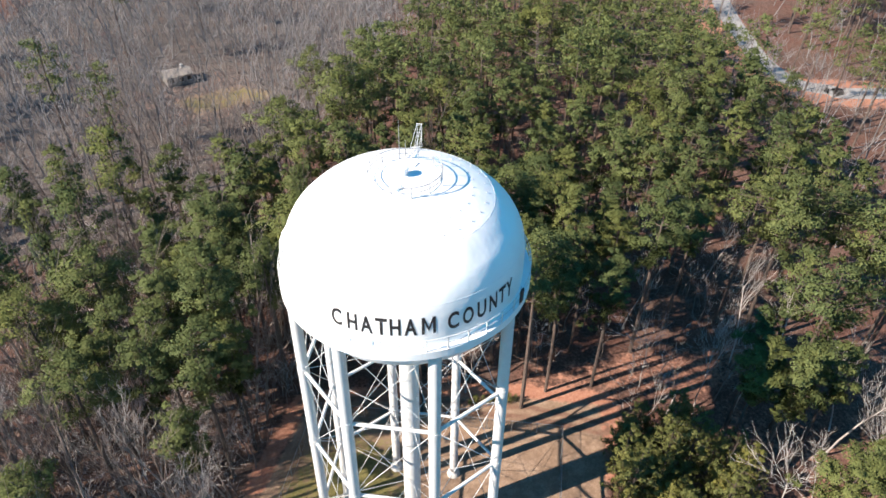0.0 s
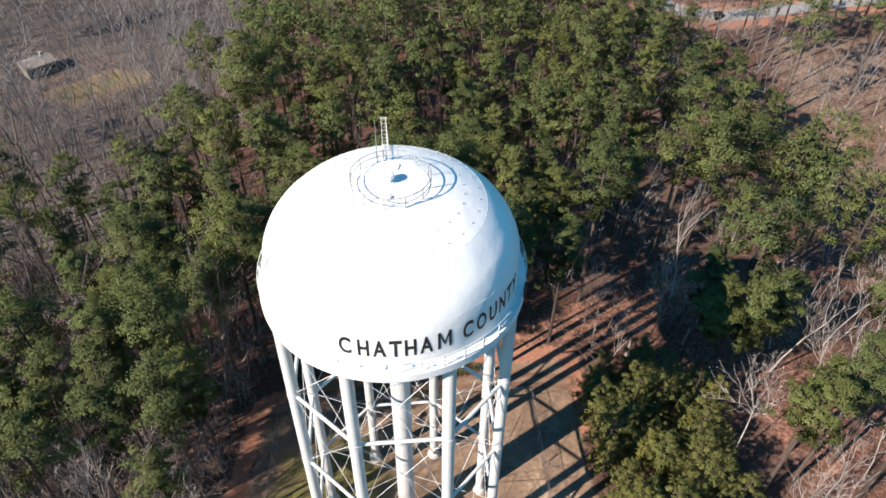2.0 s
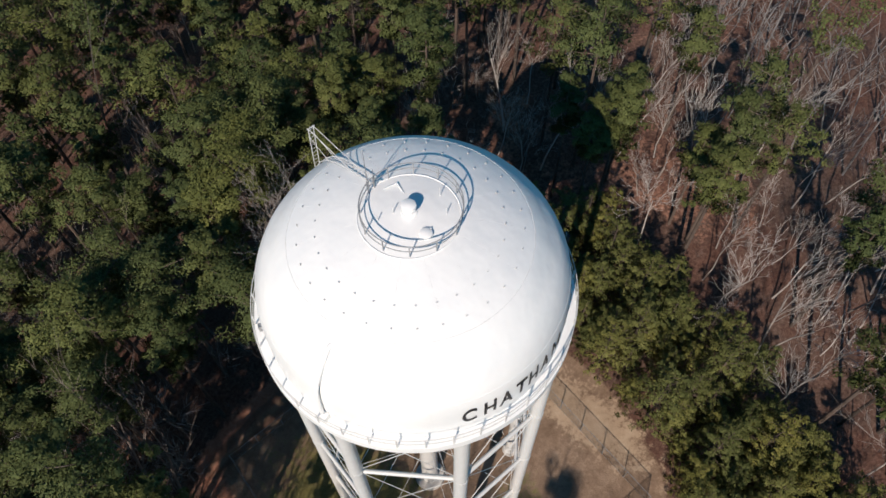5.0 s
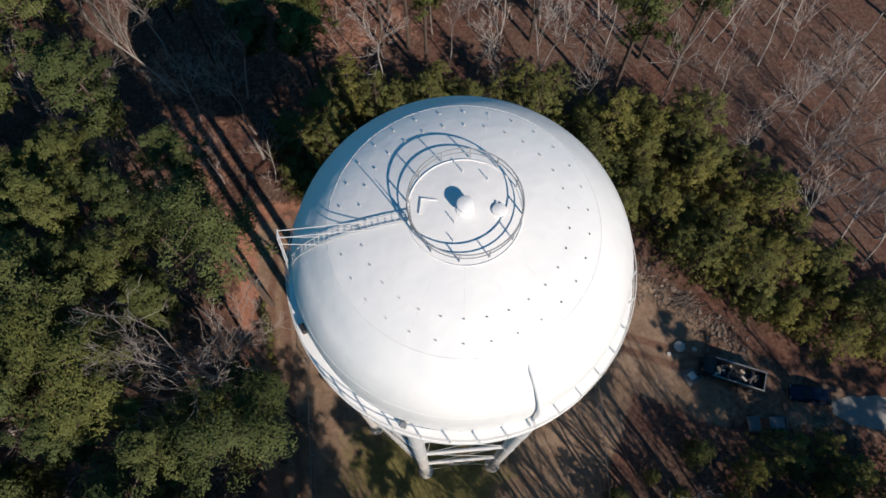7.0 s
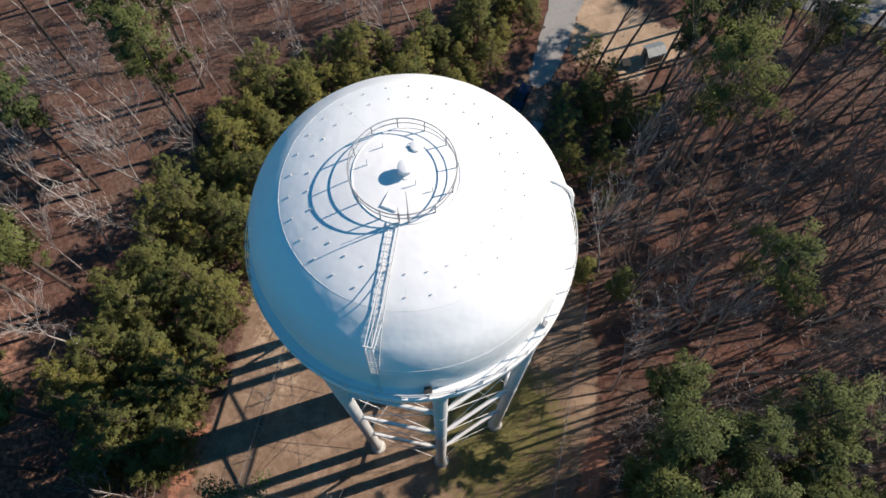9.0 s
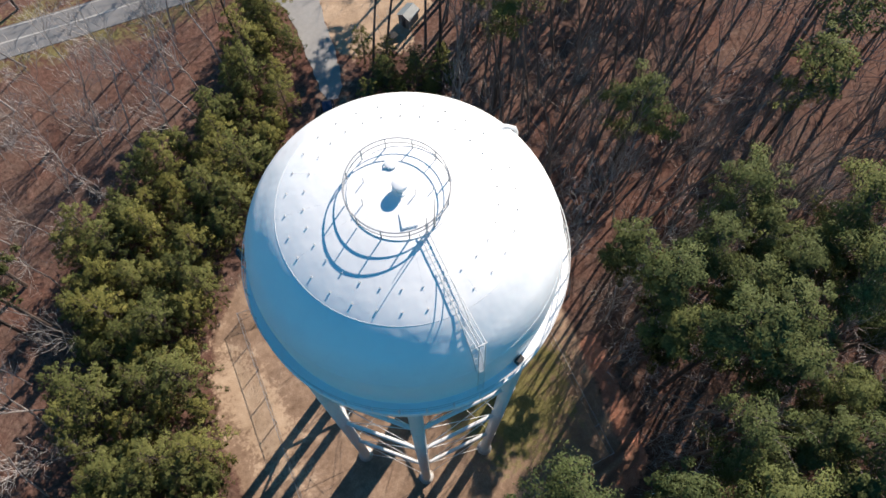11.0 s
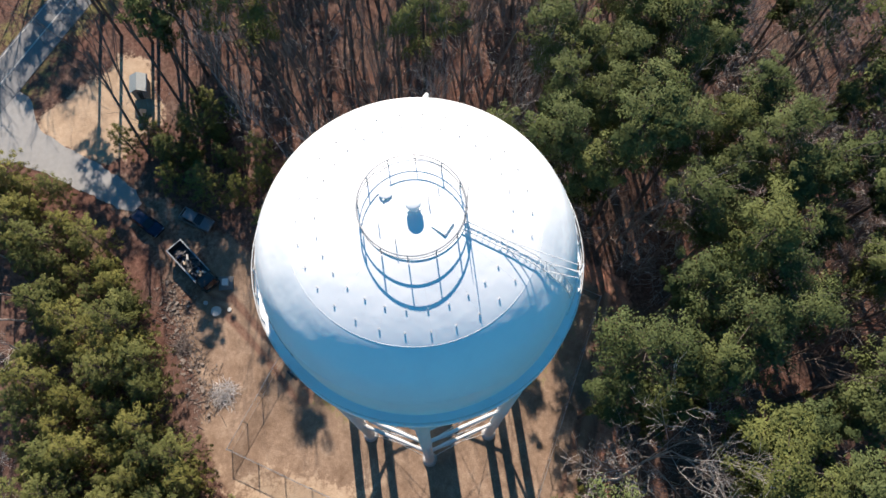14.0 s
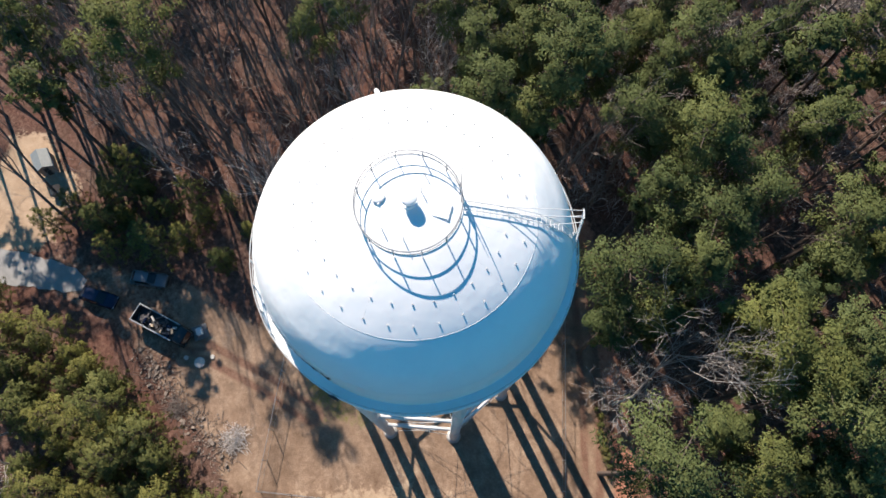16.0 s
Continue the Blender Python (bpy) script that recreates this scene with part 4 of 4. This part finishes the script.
def pine(seed, high, clumps, per, limbs=19, size=1.0, blade=0.43):
    rs = np.random.RandomState(seed)
    trunk = Mesh()
    lean = rs.normal(0, 0.35, 2)
    zs = np.array([-0.3, 0.25, 0.5, 0.75, 0.97]) * high
    line = np.array([(lean[0] * (z / high) ** 2, lean[1] * (z / high) ** 2, z) for z in zs])
    trunk.tube(line, np.array([0.24, 0.2, 0.16, 0.1, 0.03]) * (high / 22), 7)
    base = high * rs.uniform(0.54, 0.64)
    spread = high * rs.uniform(0.096, 0.124) * size
    centres, radii = [], []
    for k in range(limbs):
        t = (k + rs.uniform(0, 1)) / limbs
        z = base + (high * 0.96 - base) * t
        az = k * 2.4 + rs.normal(0, 0.5)
        reach = spread * math.sqrt(1.04 - (max(0.0, t - 0.25) / 0.75) ** 2) * rs.uniform(0.6, 1.2) * (0.6 + min(1, t * 3) * 0.4)
        a = np.array([np.interp(z, zs, line[:, 0]), np.interp(z, zs, line[:, 1]), z])
        b = a + np.array([math.cos(az) * reach, math.sin(az) * reach, reach * rs.uniform(0.1, 0.45)])
        trunk.tube([a, (a + b) / 2 + (0, 0, -0.1), b], [0.06, 0.045, 0.015], 4, caps=False)
        for q in np.linspace(0.4, 1.0, 3):
            centres.append(a + (b - a) * q + rs.normal(0, 0.3, 3))
            radii.append(rs.uniform(0.55, 0.9) * size)
    centres.append(line[-1])
    radii.append(0.8)
    centres, radii = np.array(centres), np.array(radii)
    while len(centres) < clumps:
        k = rs.randint(len(centres))
        centres = np.vstack([centres, centres[k] + rs.normal(0, 0.62, 3) * (1, 1, 0.6)])
        radii = np.append(radii, rs.uniform(0.4, 0.85) * size)
    for _ in range(7):
        z = base * rs.uniform(0.4, 1.0)
        az = rs.uniform(0, 6.3)
        a = np.array([np.interp(z, zs, line[:, 0]), np.interp(z, zs, line[:, 1]), z])
        ln = rs.uniform(0.8, 2.4)
        trunk.tube([a, a + np.array([math.cos(az) * ln, math.sin(az) * ln, rs.uniform(-0.2, 0.5)])], [0.04, 0.012], 3, caps=False)
    crown = Mesh()
    tufts(crown, centres[:clumps], radii[:clumps], per, blade, blade * 0.21, rs, flat=0.66, heart=(line[-1][0], line[-1][1], high * 0.74))
    return trunk, crown


def young_pine(seed, high, per=22):
    rs = np.random.RandomState(seed)
    trunk = Mesh().tube([(0, 0, -0.2), (0, 0, high * 0.5), (0.1, 0, high * 0.95)], [0.12, 0.08, 0.02], 6)
    centres, radii = [], []
    whorls = 9
    for w in range(whorls):
        t = (w + 0.5) / whorls
        boughs = int(round(8 - 5 * t))
        for k in range(boughs):
            az = 6.283 * (k + rs.uniform(-0.3, 0.3)) / boughs + w * 1.1
            reach = high * 0.27 * math.sqrt(1.02 - t ** 1.7) * rs.uniform(0.6, 1.15)
            z = high * (0.12 + 0.82 * t) + reach * rs.uniform(0.05, 0.3)
            tip = np.array([math.cos(az) * reach, math.sin(az) * reach, z])
            trunk.tube([(0, 0, z - 0.4), tip], [0.03, 0.01], 3, caps=False)
            for q in (0.45, 0.75, 1.0):
                centres.append(tip * (q, q, 1) + np.array([0, 0, -0.25 * (1 - q)]) + rs.normal(0, 0.12, 3))
                radii.append(rs.uniform(0.28, 0.5) * (1.1 - 0.35 * q))
    centres.append(np.array([0.1, 0, high * 0.97]))
    radii.append(0.3)
    crown = Mesh()
    tufts(crown, np.array(centres), np.array(radii), per, 0.30, 0.048, rs, 0.35, heart=(0, 0, high * 0.4))
    return trunk, crown


def bare_tree(seed, high, depth=4, spread=0.5, fork=(7, 4, 3, 2), thin=0.012, wave=0.13):
    rs = np.random.RandomState(seed)
    trunk, twigs = Mesh(), Mesh()

    def grow(p, d, ln, r, level):
        d = d / np.linalg.norm(d)
        pts, rad = [p], [r]
        n = (3 if level < 2 else 2) if thin < 0.04 else (2, 2, 1)[level]
        for i in range(n):
            d = d + rs.normal(0, wave if level == 0 else 0.13, 3)
            d /= np.linalg.norm(d)
            pts.append(pts[-1] + d * ln / n)
            rad.append(r * (1 - 0.55 * (i + 1) / n))
        (trunk if level < 2 else twigs).tube(pts, rad, (6, 4, 3, 3, 3)[level] if thin < 0.04 else (5, 3, 3)[level], caps=False)
        if level >= depth:
            return
        kids = fork[level]
        for k in range(kids):
            t = rs.uniform(0.35, 1.0) if level else rs.uniform(0.5, 1.0)
            i = min(n - 1, int(t * n))
            q = pts[i] + (pts[i + 1] - pts[i]) * (t * n - i)
            side_ = np.cross(d, unit(1, rs)[0])
            side_ /= np.linalg.norm(side_) + 1e-9
            grow(q, d * rs.uniform(0.6, 1.1) + side_ * rs.uniform(0.4, 1.0) * spread * 1.5 + (0, 0, 0.45), ln * rs.uniform(0.35, 0.6), max(thin, rad[i] * (0.4 if level == 0 else 0.55)), level + 1)
    grow(np.array([0, 0, -0.3]), np.array([rs.normal(0, 0.06), rs.normal(0, 0.06), 1]), high * 0.8, high * 0.0085, 0)
    return trunk, twigs


SIZES = ((25, 1.05), (26.5, 1.25), (24, 0.9), (26, 1.4), (23, 0.8), (20.5, 0.95))
PINES, FULL_PINES = ([tuple(m.data(nm, mt) for m, nm, mt in zip(pine(10 + k, h, clumps, per, size=s, blade=blade), ("trunk", "crown"), (BARK, PINE))) for k, (h, s) in enumerate(SIZES)] for clumps, per, blade in ((95, 40, 0.42), (118, 78, 0.31)))
YOUNGS = [tuple(m.data(nm, mt) for m, nm, mt in zip(young_pine(40 + k, h), ("trunk", "crown"), (BARK, YOUNG))) for k, h in enumerate((8.5, 7.5, 9.5, 6.0))]
BARES = [tuple(m.data(nm, mt) for m, nm, mt in zip(bare_tree(60 + k, h, 3, sp, thin=0.017, wave=wv, fork=fk), ("trunk", "crown"), (mb, mb))) for k, (h, sp, mb, wv, fk) in enumerate(((15, 0.55, GREYBARK, 0.1, (9, 5, 3)), (21, 0.4, DULLBARK, 0.03, (6, 4, 3)), (12, 0.65, GREYBARK, 0.13, (9, 5, 3)), (23, 0.35, DULLBARK, 0.025, (5, 4, 3)), (9, 0.75, GREYBARK, 0.13, (8, 5, 3))))]


def plant(kind, x, y, rnd, scale=None, which=None):
    name, variants, label, cat, group = {
        "pine": ("pine_tree", PINES, "tall pine with a bare trunk and ragged green crown", "pine tree", "pines round the tower"),
        "young": ("young_pine", YOUNGS, "bushy young green pine planted in a strip", "pine tree", "young pines in the strip"),
        "bare": ("bare_tree", BARES, "leafless grey deciduous tree on leaf litter", "bare tree", "leafless trees")}[kind]
    if kind == "pine" and math.hypot(x, y) < 44:
        variants = FULL_PINES
    i = rnd.randrange(len(variants)) if which is None else which
    s = scale or rnd.uniform(0.85, 1.12)
    t = thing(name, label, cat, pose(x, y, terrain(x, y) - 0.05, 0, 0, rnd.uniform(0, 360)) @ Matrix.Diagonal((s, s, s * rnd.uniform(0.92, 1.08), 1)), group)
    for me in variants[i]:
        part(me.name.split(".")[0], me, None, t)


rnd = random.Random(3)
taken = []


def free(x, y, gap):
    return all((x - a) ** 2 + (y - b) ** 2 > gap * gap for a, b in taken)


def blocked(x, y, pad=0.0):
    return (inside(x, y, CLEARING) or inside(x, y, YARD) or inside(x, y, SANDPATCH) or inside(x, y, FIELD) or inside(x, y, STRIP) or (edge_distance(x, y, SANDPATCH) < 6 and (y < -45 or x < -27)) or (-62 < x < -26 and y < -44 and edge_distance(x, y, ROADLINE, False) < 16 and x * 0.232 + y > -64) or edge_distance(x, y, YARD) < 3.5 or (-21 < x < -9 and -40 < y < -20)
            or edge_distance(x, y, CLEARING) < pad or math.hypot(x + 54, y - 115) < 8 or (any(inside(x - 0.28 * k, y + 0.96 * k, FIELD) for k in (0, 5, 10, 15)) and noise.noise(Vector((x * 0.4, y * 0.4, 2))) < 0.3) or min(edge_distance(x, y, ROADLINE, False), edge_distance(x, y, DRIVE, False)) < 4.5 or edge_distance(x - 3, y, NEROAD, False) < 9 or (72 < x < 86 and 26 < y < 54) or (60 < x < 66 and 25 < y < 33) or (inside(x, y, OPENCLAY) and noise.noise(Vector((x * 0.12, y * 0.12, 5))) < 0.02))


PINEWOOD = [(-73.6, 32.9), (-46.9, 43.5), (-32.1, 45.2), (-17.5, 53.6), (-12.0, 70.1), (-7.0, 94.8), (4.2, 116.8), (17.4, 145.0), (57.2, 135.6), (62.6, 90.2), (63.1, 55.1), (62.3, 36.7), (59.7, 18.5), (39.1, 15.2), (10.0, 15.7), (-15.9, 15.9), (-29.7, 21.9), (-72.8, 29.1)]


def pine_share(x, y):
    """Chance of a pine, rather than a leafless tree, at a place."""
    wob = 5 * noise.noise(Vector((x * 0.06, y * 0.06, 0)))
    if inside(x, y, REDGAP) or (40 < y < 125 and 61 + (y - 53) * 0.09 < x < 86):
        return 0.0
    if inside(x + wob, y - wob, PINEWOOD):
        return 0.97 if y > 41 else 0.75 if x > -12 else 0.4
    if x > 84 and y > 60:
        return 0.3
    if (y > 30 and x > -62) or y > 55 or x > 74:
        return 0.02
    if -64 < x < -40 and -72 < y < -44:
        return 0.0
    if x < -12 and y > 6:
        return 0.15
    return 0.06 if x > -46 else 0.4


FAR_PINES = [(-47.3, 43.6), (-33.3, 44.7), (-25.2, 46.1), (-21.8, 49.2), (-18.1, 57.9), (-16.6, 77.3), (-14.4, 47.3), (-13.7, 56.8), (-10.9, 65.7), (-8.5, 93.5), (-6.5, 48.8), (-5.3, 61.5), (-3.0, 90.4), (0.1, 67.6), (3.6, 59.3), (7.6, 52.4), (9.0, 93.1), (9.8, 45.4), (11.2, 50.7), (13.4, 42.1), (14.5, 81.7), (15.3, 61.0), (18.2, 44.9), (19.8, 49.7), (20.6, 42.4), (22.2, 64.9), (23.7, 96.0), (24.1, 46.3), (27.0, 56.7), (28.8, 92.8), (30.2, 44.5), (31.0, 81.4), (32.7, 54.7), (35.9, 71.3), (38.4, 95.7), (39.7, 54.5), (40.5, 66.7), (43.1, 49.1), (43.6, 89.5), (46.4, 64.3), (49.6, 50.7), (50.6, 83.7), (51.1, 64.2), (54.1, 78.3), (56.0, 59.9), (56.3, 52.3), (60.3, 73.2), (62.4, 53.9), (63.3, 63.9), (64.9, 50.2)]
NORTH_PINES = [(-13.4, 25.7), (-11.3, 28.4), (-7.2, 29.4), (-6.1, 25.8), (-4.9, 37.5), (-2.9, 18.4), (-2.7, 41.4), (-2.1, 23.9), (-1.5, 36.2), (0.9, 31.6), (1.2, 16.7), (1.0, 21.3), (2.4, 28.4), (5.3, 27.8), (5.8, 34.7), (8.0, 29.6), (9.2, 33.3), (10.8, 24.0), (11.2, 37.1), (12.3, 30.6), (14.1, 16.8), (14.7, 26.0), (16.1, 31.7), (17.7, 19.4), (18.0, 38.7), (18.8, 23.8), (19.7, 35.7), (20.1, 30.5), (22.3, 26.4), (23.9, 20.0), (26.5, 33.7), (27.0, 29.7), (27.6, 37.1), (29.0, -28.3), (32.5, -30.8), (34.5, -34.5), (30.5, -37.0)]
# Several in the far south-west are unseen, added to shade the yard and road.
WEST_PINES = [(-50.2, 38.1), (-46.3, 21.0), (-45.6, 30.4), (-41.1, 32.7), (-39.9, 22.6), (-39.0, 12.6), (-38.7, 16.4), (-38.4, 39.1), (-39.6, -45.6), (-37.5, -41.0), (-35.6, 22.4), (-38.0, -53.0), (-35.2, 13.5), (-34.7, -36.5), (-35.3, -49.1), (-35.1, -44.8), (-43.5, -37.5), (-64.0, -66.0), (-60.0, -69.5), (-34.3, 37.6), (-33.5, 17.5), (-32.8, 5.5), (-32.2, 9.8), (-31.8, -36.1), (-31.2, 13.1), (-29.8, 26.5), (-28.1, -24.2), (-27.7, 40.2), (-27.2, -34.8), (-26.6, 16.8), (-26.3, 24.1), (-26.1, 12.2), (-26.0, 8.0), (-25.3, 36.0), (-24.2, 28.4), (-23.9, 19.4), (-22.6, 32.2), (-22.5, 39.0), (-22.3, 2.8), (-21.5, 24.7), (-21.0, 8.0), (-20.8, 14.8), (-20.3, 29.4), (-19.0, 11.6), (-18.7, 34.9), (-18.6, 41.6), (-17.2, 25.0), (-16.4, 21.3), (-16.2, 28.6), (-14.9, 38.9)]
EAST_PINES = [(30.8, 26.1), (34.1, 41.3), (38.1, -7.2), (36.5, 6.6), (36.9, 30.6), (38.3, 11.2), (43.5, -6.2), (40.1, 5.7), (40.7, -21.7), (44.5, -3.1), (45.0, 12.1), (45.0, 31.3), (45.2, 17.7), (45.3, 7.1), (47.0, 27.5), (48.4, -21.0), (48.5, -10.2), (49.5, -5.0), (50.8, 37.9), (52.1, 18.5), (53.2, 28.5), (56.2, 10.9), (56.2, 37.7), (56.3, 16.7), (58.7, 5.5)]
for x, y in NORTH_PINES + WEST_PINES + EAST_PINES + FAR_PINES:
    taken.append((x, y))
    plant("pine", x, y, rnd)
plant("pine", -19.2, -7.6, rnd, 0.55)

for x, y in ((-15, -13), (-14, -17), (-16.5, -19), (-13, -22), (-16, -26), (-18.5, -24), (-17, -31), (-20, -28), (-17, -12), (-15.5, -34), (-15, -29), (-18.5, -34.5), (-23, -31), (-21, -25), (-19.5, -33), (-20, -21), (-21.2, -38.4), (-19.1, -40.9), (-23.4, -35.5), (-22.2, -33.1), (-23.1, -31.3), (-27.4, -35.1), (-20.3, -29.9), (-18.9, -35.7), (-25.4, -31.8)):
    taken.append((x, y))
    plant("young", x, y, rnd, rnd.uniform(0.5, 1.0))
taken += [(7.1, 20.1), (6.9, 23), (8.5, 22.5), (10, 20)]
count = 0
far_pine, far_bare, near_bare, saplings = [], [], [], []
for _ in range(26000):
    x, y = rnd.uniform(-130, 170), rnd.uniform(-95, 205)
    if blocked(x, y, 1.5) or (y < 0 and not -85 < x < 80) or y < -82 or y > 180:
        continue
    is_pine = rnd.random() < pine_share(x, y)
    sparse = inside(x, y, REDGAP)
    near = -55 < x < 62 and -62 < y < 72
    gap = (4.6 if is_pine else 3.6) if near else (4.7 if is_pine else 3.6 if x < 0 and y > 40 else 6.0)
    if sparse:
        gap = 4.8
    if x < -10 and y < 26 and not is_pine:
        gap = 2.5 if x > -48 and y > -42 else 3.2
    if x > 38 and y < 12 and not is_pine:
        gap = 3.6
    if not free(x, y, gap):
        continue
    taken.append((x, y))
    if is_pine:
        if near and count < 130:
            count += 1
            plant("pine", x, y, rnd)
        else:
            far_pine.append((x, y))
    else:
        (near_bare if near else far_bare).append((x, y))
near_bare.sort(key=lambda q: math.hypot(*q))
for x, y in near_bare[:295]:
    plant("bare", x, y, rnd, which=rnd.choice((0, 2, 4, 0) if x > 20 or (y < -40 and x > -13) else (0, 1, 1, 3, 3)))
spots = []
for _ in range(4000):
    x, y = rnd.uniform(-15, 42), rnd.uniform(-60, 15)
    gap = 2.1 + 0.9 * noise.noise(Vector((x * 0.12, y * 0.12, 7)))
    if signed(x, y, STRIP) > 0.9 and all((x - a) ** 2 + (y - b) ** 2 > gap * gap for a, b in spots):
        spots.append((x, y))
        plant("young", x, y, rnd, scale=rnd.choice((0.7, 0.85, 1.0, 1.1, 1.25)) * rnd.uniform(0.92, 1.08))

# one tall dark tree by the sand and a wide pale one at the clearing's edge
for x, y in ((-19.5, -39.6), (-32.2, -40.4), (-28.4, -37.2), (-30.5, -34.0)):
    plant("bare", x, y, rnd, 1.0, 3)
# low green bushes along the clearing, stood in for by tiny young pines
for k in range(9):
    x = 7.5 + k * 0.85
    plant("young", x, 17.75 + rnd.uniform(-0.3, 0.3), rnd, rnd.uniform(0.16, 0.3))
spread_tree = bare_tree(77, 20, 4, 0.8, (13, 7, 4, 2), 0.02)
t = thing("bare_tree", "wide pale leafless tree at the clearing's edge", "bare tree", pose(7.1, 19.6, BASE - 0.1, -5, 2, 0), "leafless trees")
for nm, m in zip(("trunk", "crown"), spread_tree):
    part(nm, m, GREYBARK, t)
for x, y, k in ((7.8, 21.2, 2), (6.2, 22.6, 4), (8.6, 23.6, 2), (5.2, 20.0, 4)):
    plant("bare", x, y, rnd, 0.75, k)
logs = Mesh()
for _ in range(16):
    x, y = rnd.uniform(105, 118), rnd.uniform(48, 60)
    a, ln, r = rnd.uniform(0, 6.28), rnd.uniform(0.5, 1.6), rnd.uniform(0.12, 0.26)
    d = np.array([math.cos(a), math.sin(a), 0]) * ln / 2
    c = np.array([x, y, terrain(x, y) + r * 0.8])
    logs.tube([c - d, c + d], [r, r * 0.9], 9)
tagged(new("cut_logs", logs.data("cut_logs", CUTWOOD)), "pale freshly cut logs scattered on red clay", "logs", "", "stuff")

# low leafless brush under the trees
brush_kinds = [bare_tree(140 + k, h, 2, 0.9, (6, 3), 0.012) for k, h in enumerate((2.0, 2.6, 1.4))]
brush = Mesh()
for k in range(1700):
    x, y = rnd.uniform(-50, 65), rnd.uniform(-60, 50)
    if k > 1300:
        i = rnd.randrange(13, 22)
        t = rnd.random()
        x, y = (STRIP[i][j] * (1 - t) + STRIP[i + 1][j] * t + rnd.gauss(0, 0.7) for j in (0, 1))
    elif blocked(x, y, 0.3):
        continue
    if brush.n > 90000:
        break
    a = rnd.uniform(0, 6.28)
    for layer in rnd.choice(brush_kinds):
        v = np.concatenate(layer.v)
        brush.add(v @ np.array([[math.cos(a), math.sin(a), 0], [-math.sin(a), math.cos(a), 0], [0, 0, 1]]) + np.array([x, y, terrain(x, y)]), layer.f)
tagged(new("brush", brush.data("brush", DULLBARK)), "low brown leafless brush over leaf litter", "brush", "", "stuff")


def forest(name, spots, variants, mats, label, cat):
    """Far woods as two joined meshes, trunks and crowns."""
    for layer in range(2):
        big = Mesh()
        arrays = []
        for v in variants:
            m = v[layer]
            arrays.append((np.concatenate(m.v), m.f))
        for x, y in spots:
            v, f = arrays[rnd.randrange(len(arrays))]
            a, s = rnd.uniform(0, 6.28), rnd.uniform(0.85, 1.15)
            c, sn = math.cos(a) * s, math.sin(a) * s
            big.add(v @ np.array([[c, sn, 0], [-sn, c, 0], [0, 0, s]]) + np.array([x, y, terrain(x, y)]), f)
        tagged(new(name + ("_trunks", "_crowns")[layer], big.data(name, mats[layer])), label, cat, "", "stuff")


forest("far_pines", far_pine, [pine(100 + k, h, 52, 26, limbs=14, size=1.45, blade=0.58) for k, h in enumerate((24, 26, 23, 25))], (BARK, PINE), "dense far pine woods", "pine woods")
forest("far_bare_trees", far_bare, [bare_tree(120 + k, h, 2, 0.9, (6, 4), 0.042, 0.1) for k, h in enumerate((15, 18, 13, 16))], (FARBARK, FARBARK), "grey leafless far woods", "bare woods")
for k in range(1150):
    x, y = (rnd.uniform(-48, 48), rnd.uniform(-42, 62)) if k < 520 else (rnd.uniform(-54, -14), rnd.uniform(2, 50))
    if not blocked(x, y, 2.0) and (y > 14 or x < -16):
        saplings.append((x, y))
forest("saplings", saplings, [bare_tree(150 + k, h, 2, 0.7, (6, 4), 0.016, 0.12) for k, h in enumerate((7, 9, 5.5))], (DULLBARK, GREYBARK), "thin leafless saplings under the pines", "saplings")
rest = near_bare[295:]
forest("bare_trees_west", [q for q in rest if q[0] < 5], [bare_tree(130 + k, h, 2, 0.4, (6, 5), 0.022, 0.03) for k, h in enumerate((21, 23, 18, 15))], (DULLBARK, DULLBARK), "slender brown leafless trees on leaf litter", "bare woods")
forest("bare_trees_east", [q for q in rest if q[0] >= 5], [bare_tree(135 + k, h, 2, 0.55, (8, 6), 0.022, 0.1) for k, h in enumerate((15, 13, 17, 10))], (GREYBARK, GREYBARK), "pale leafless trees on red-brown leaf litter", "bare woods")
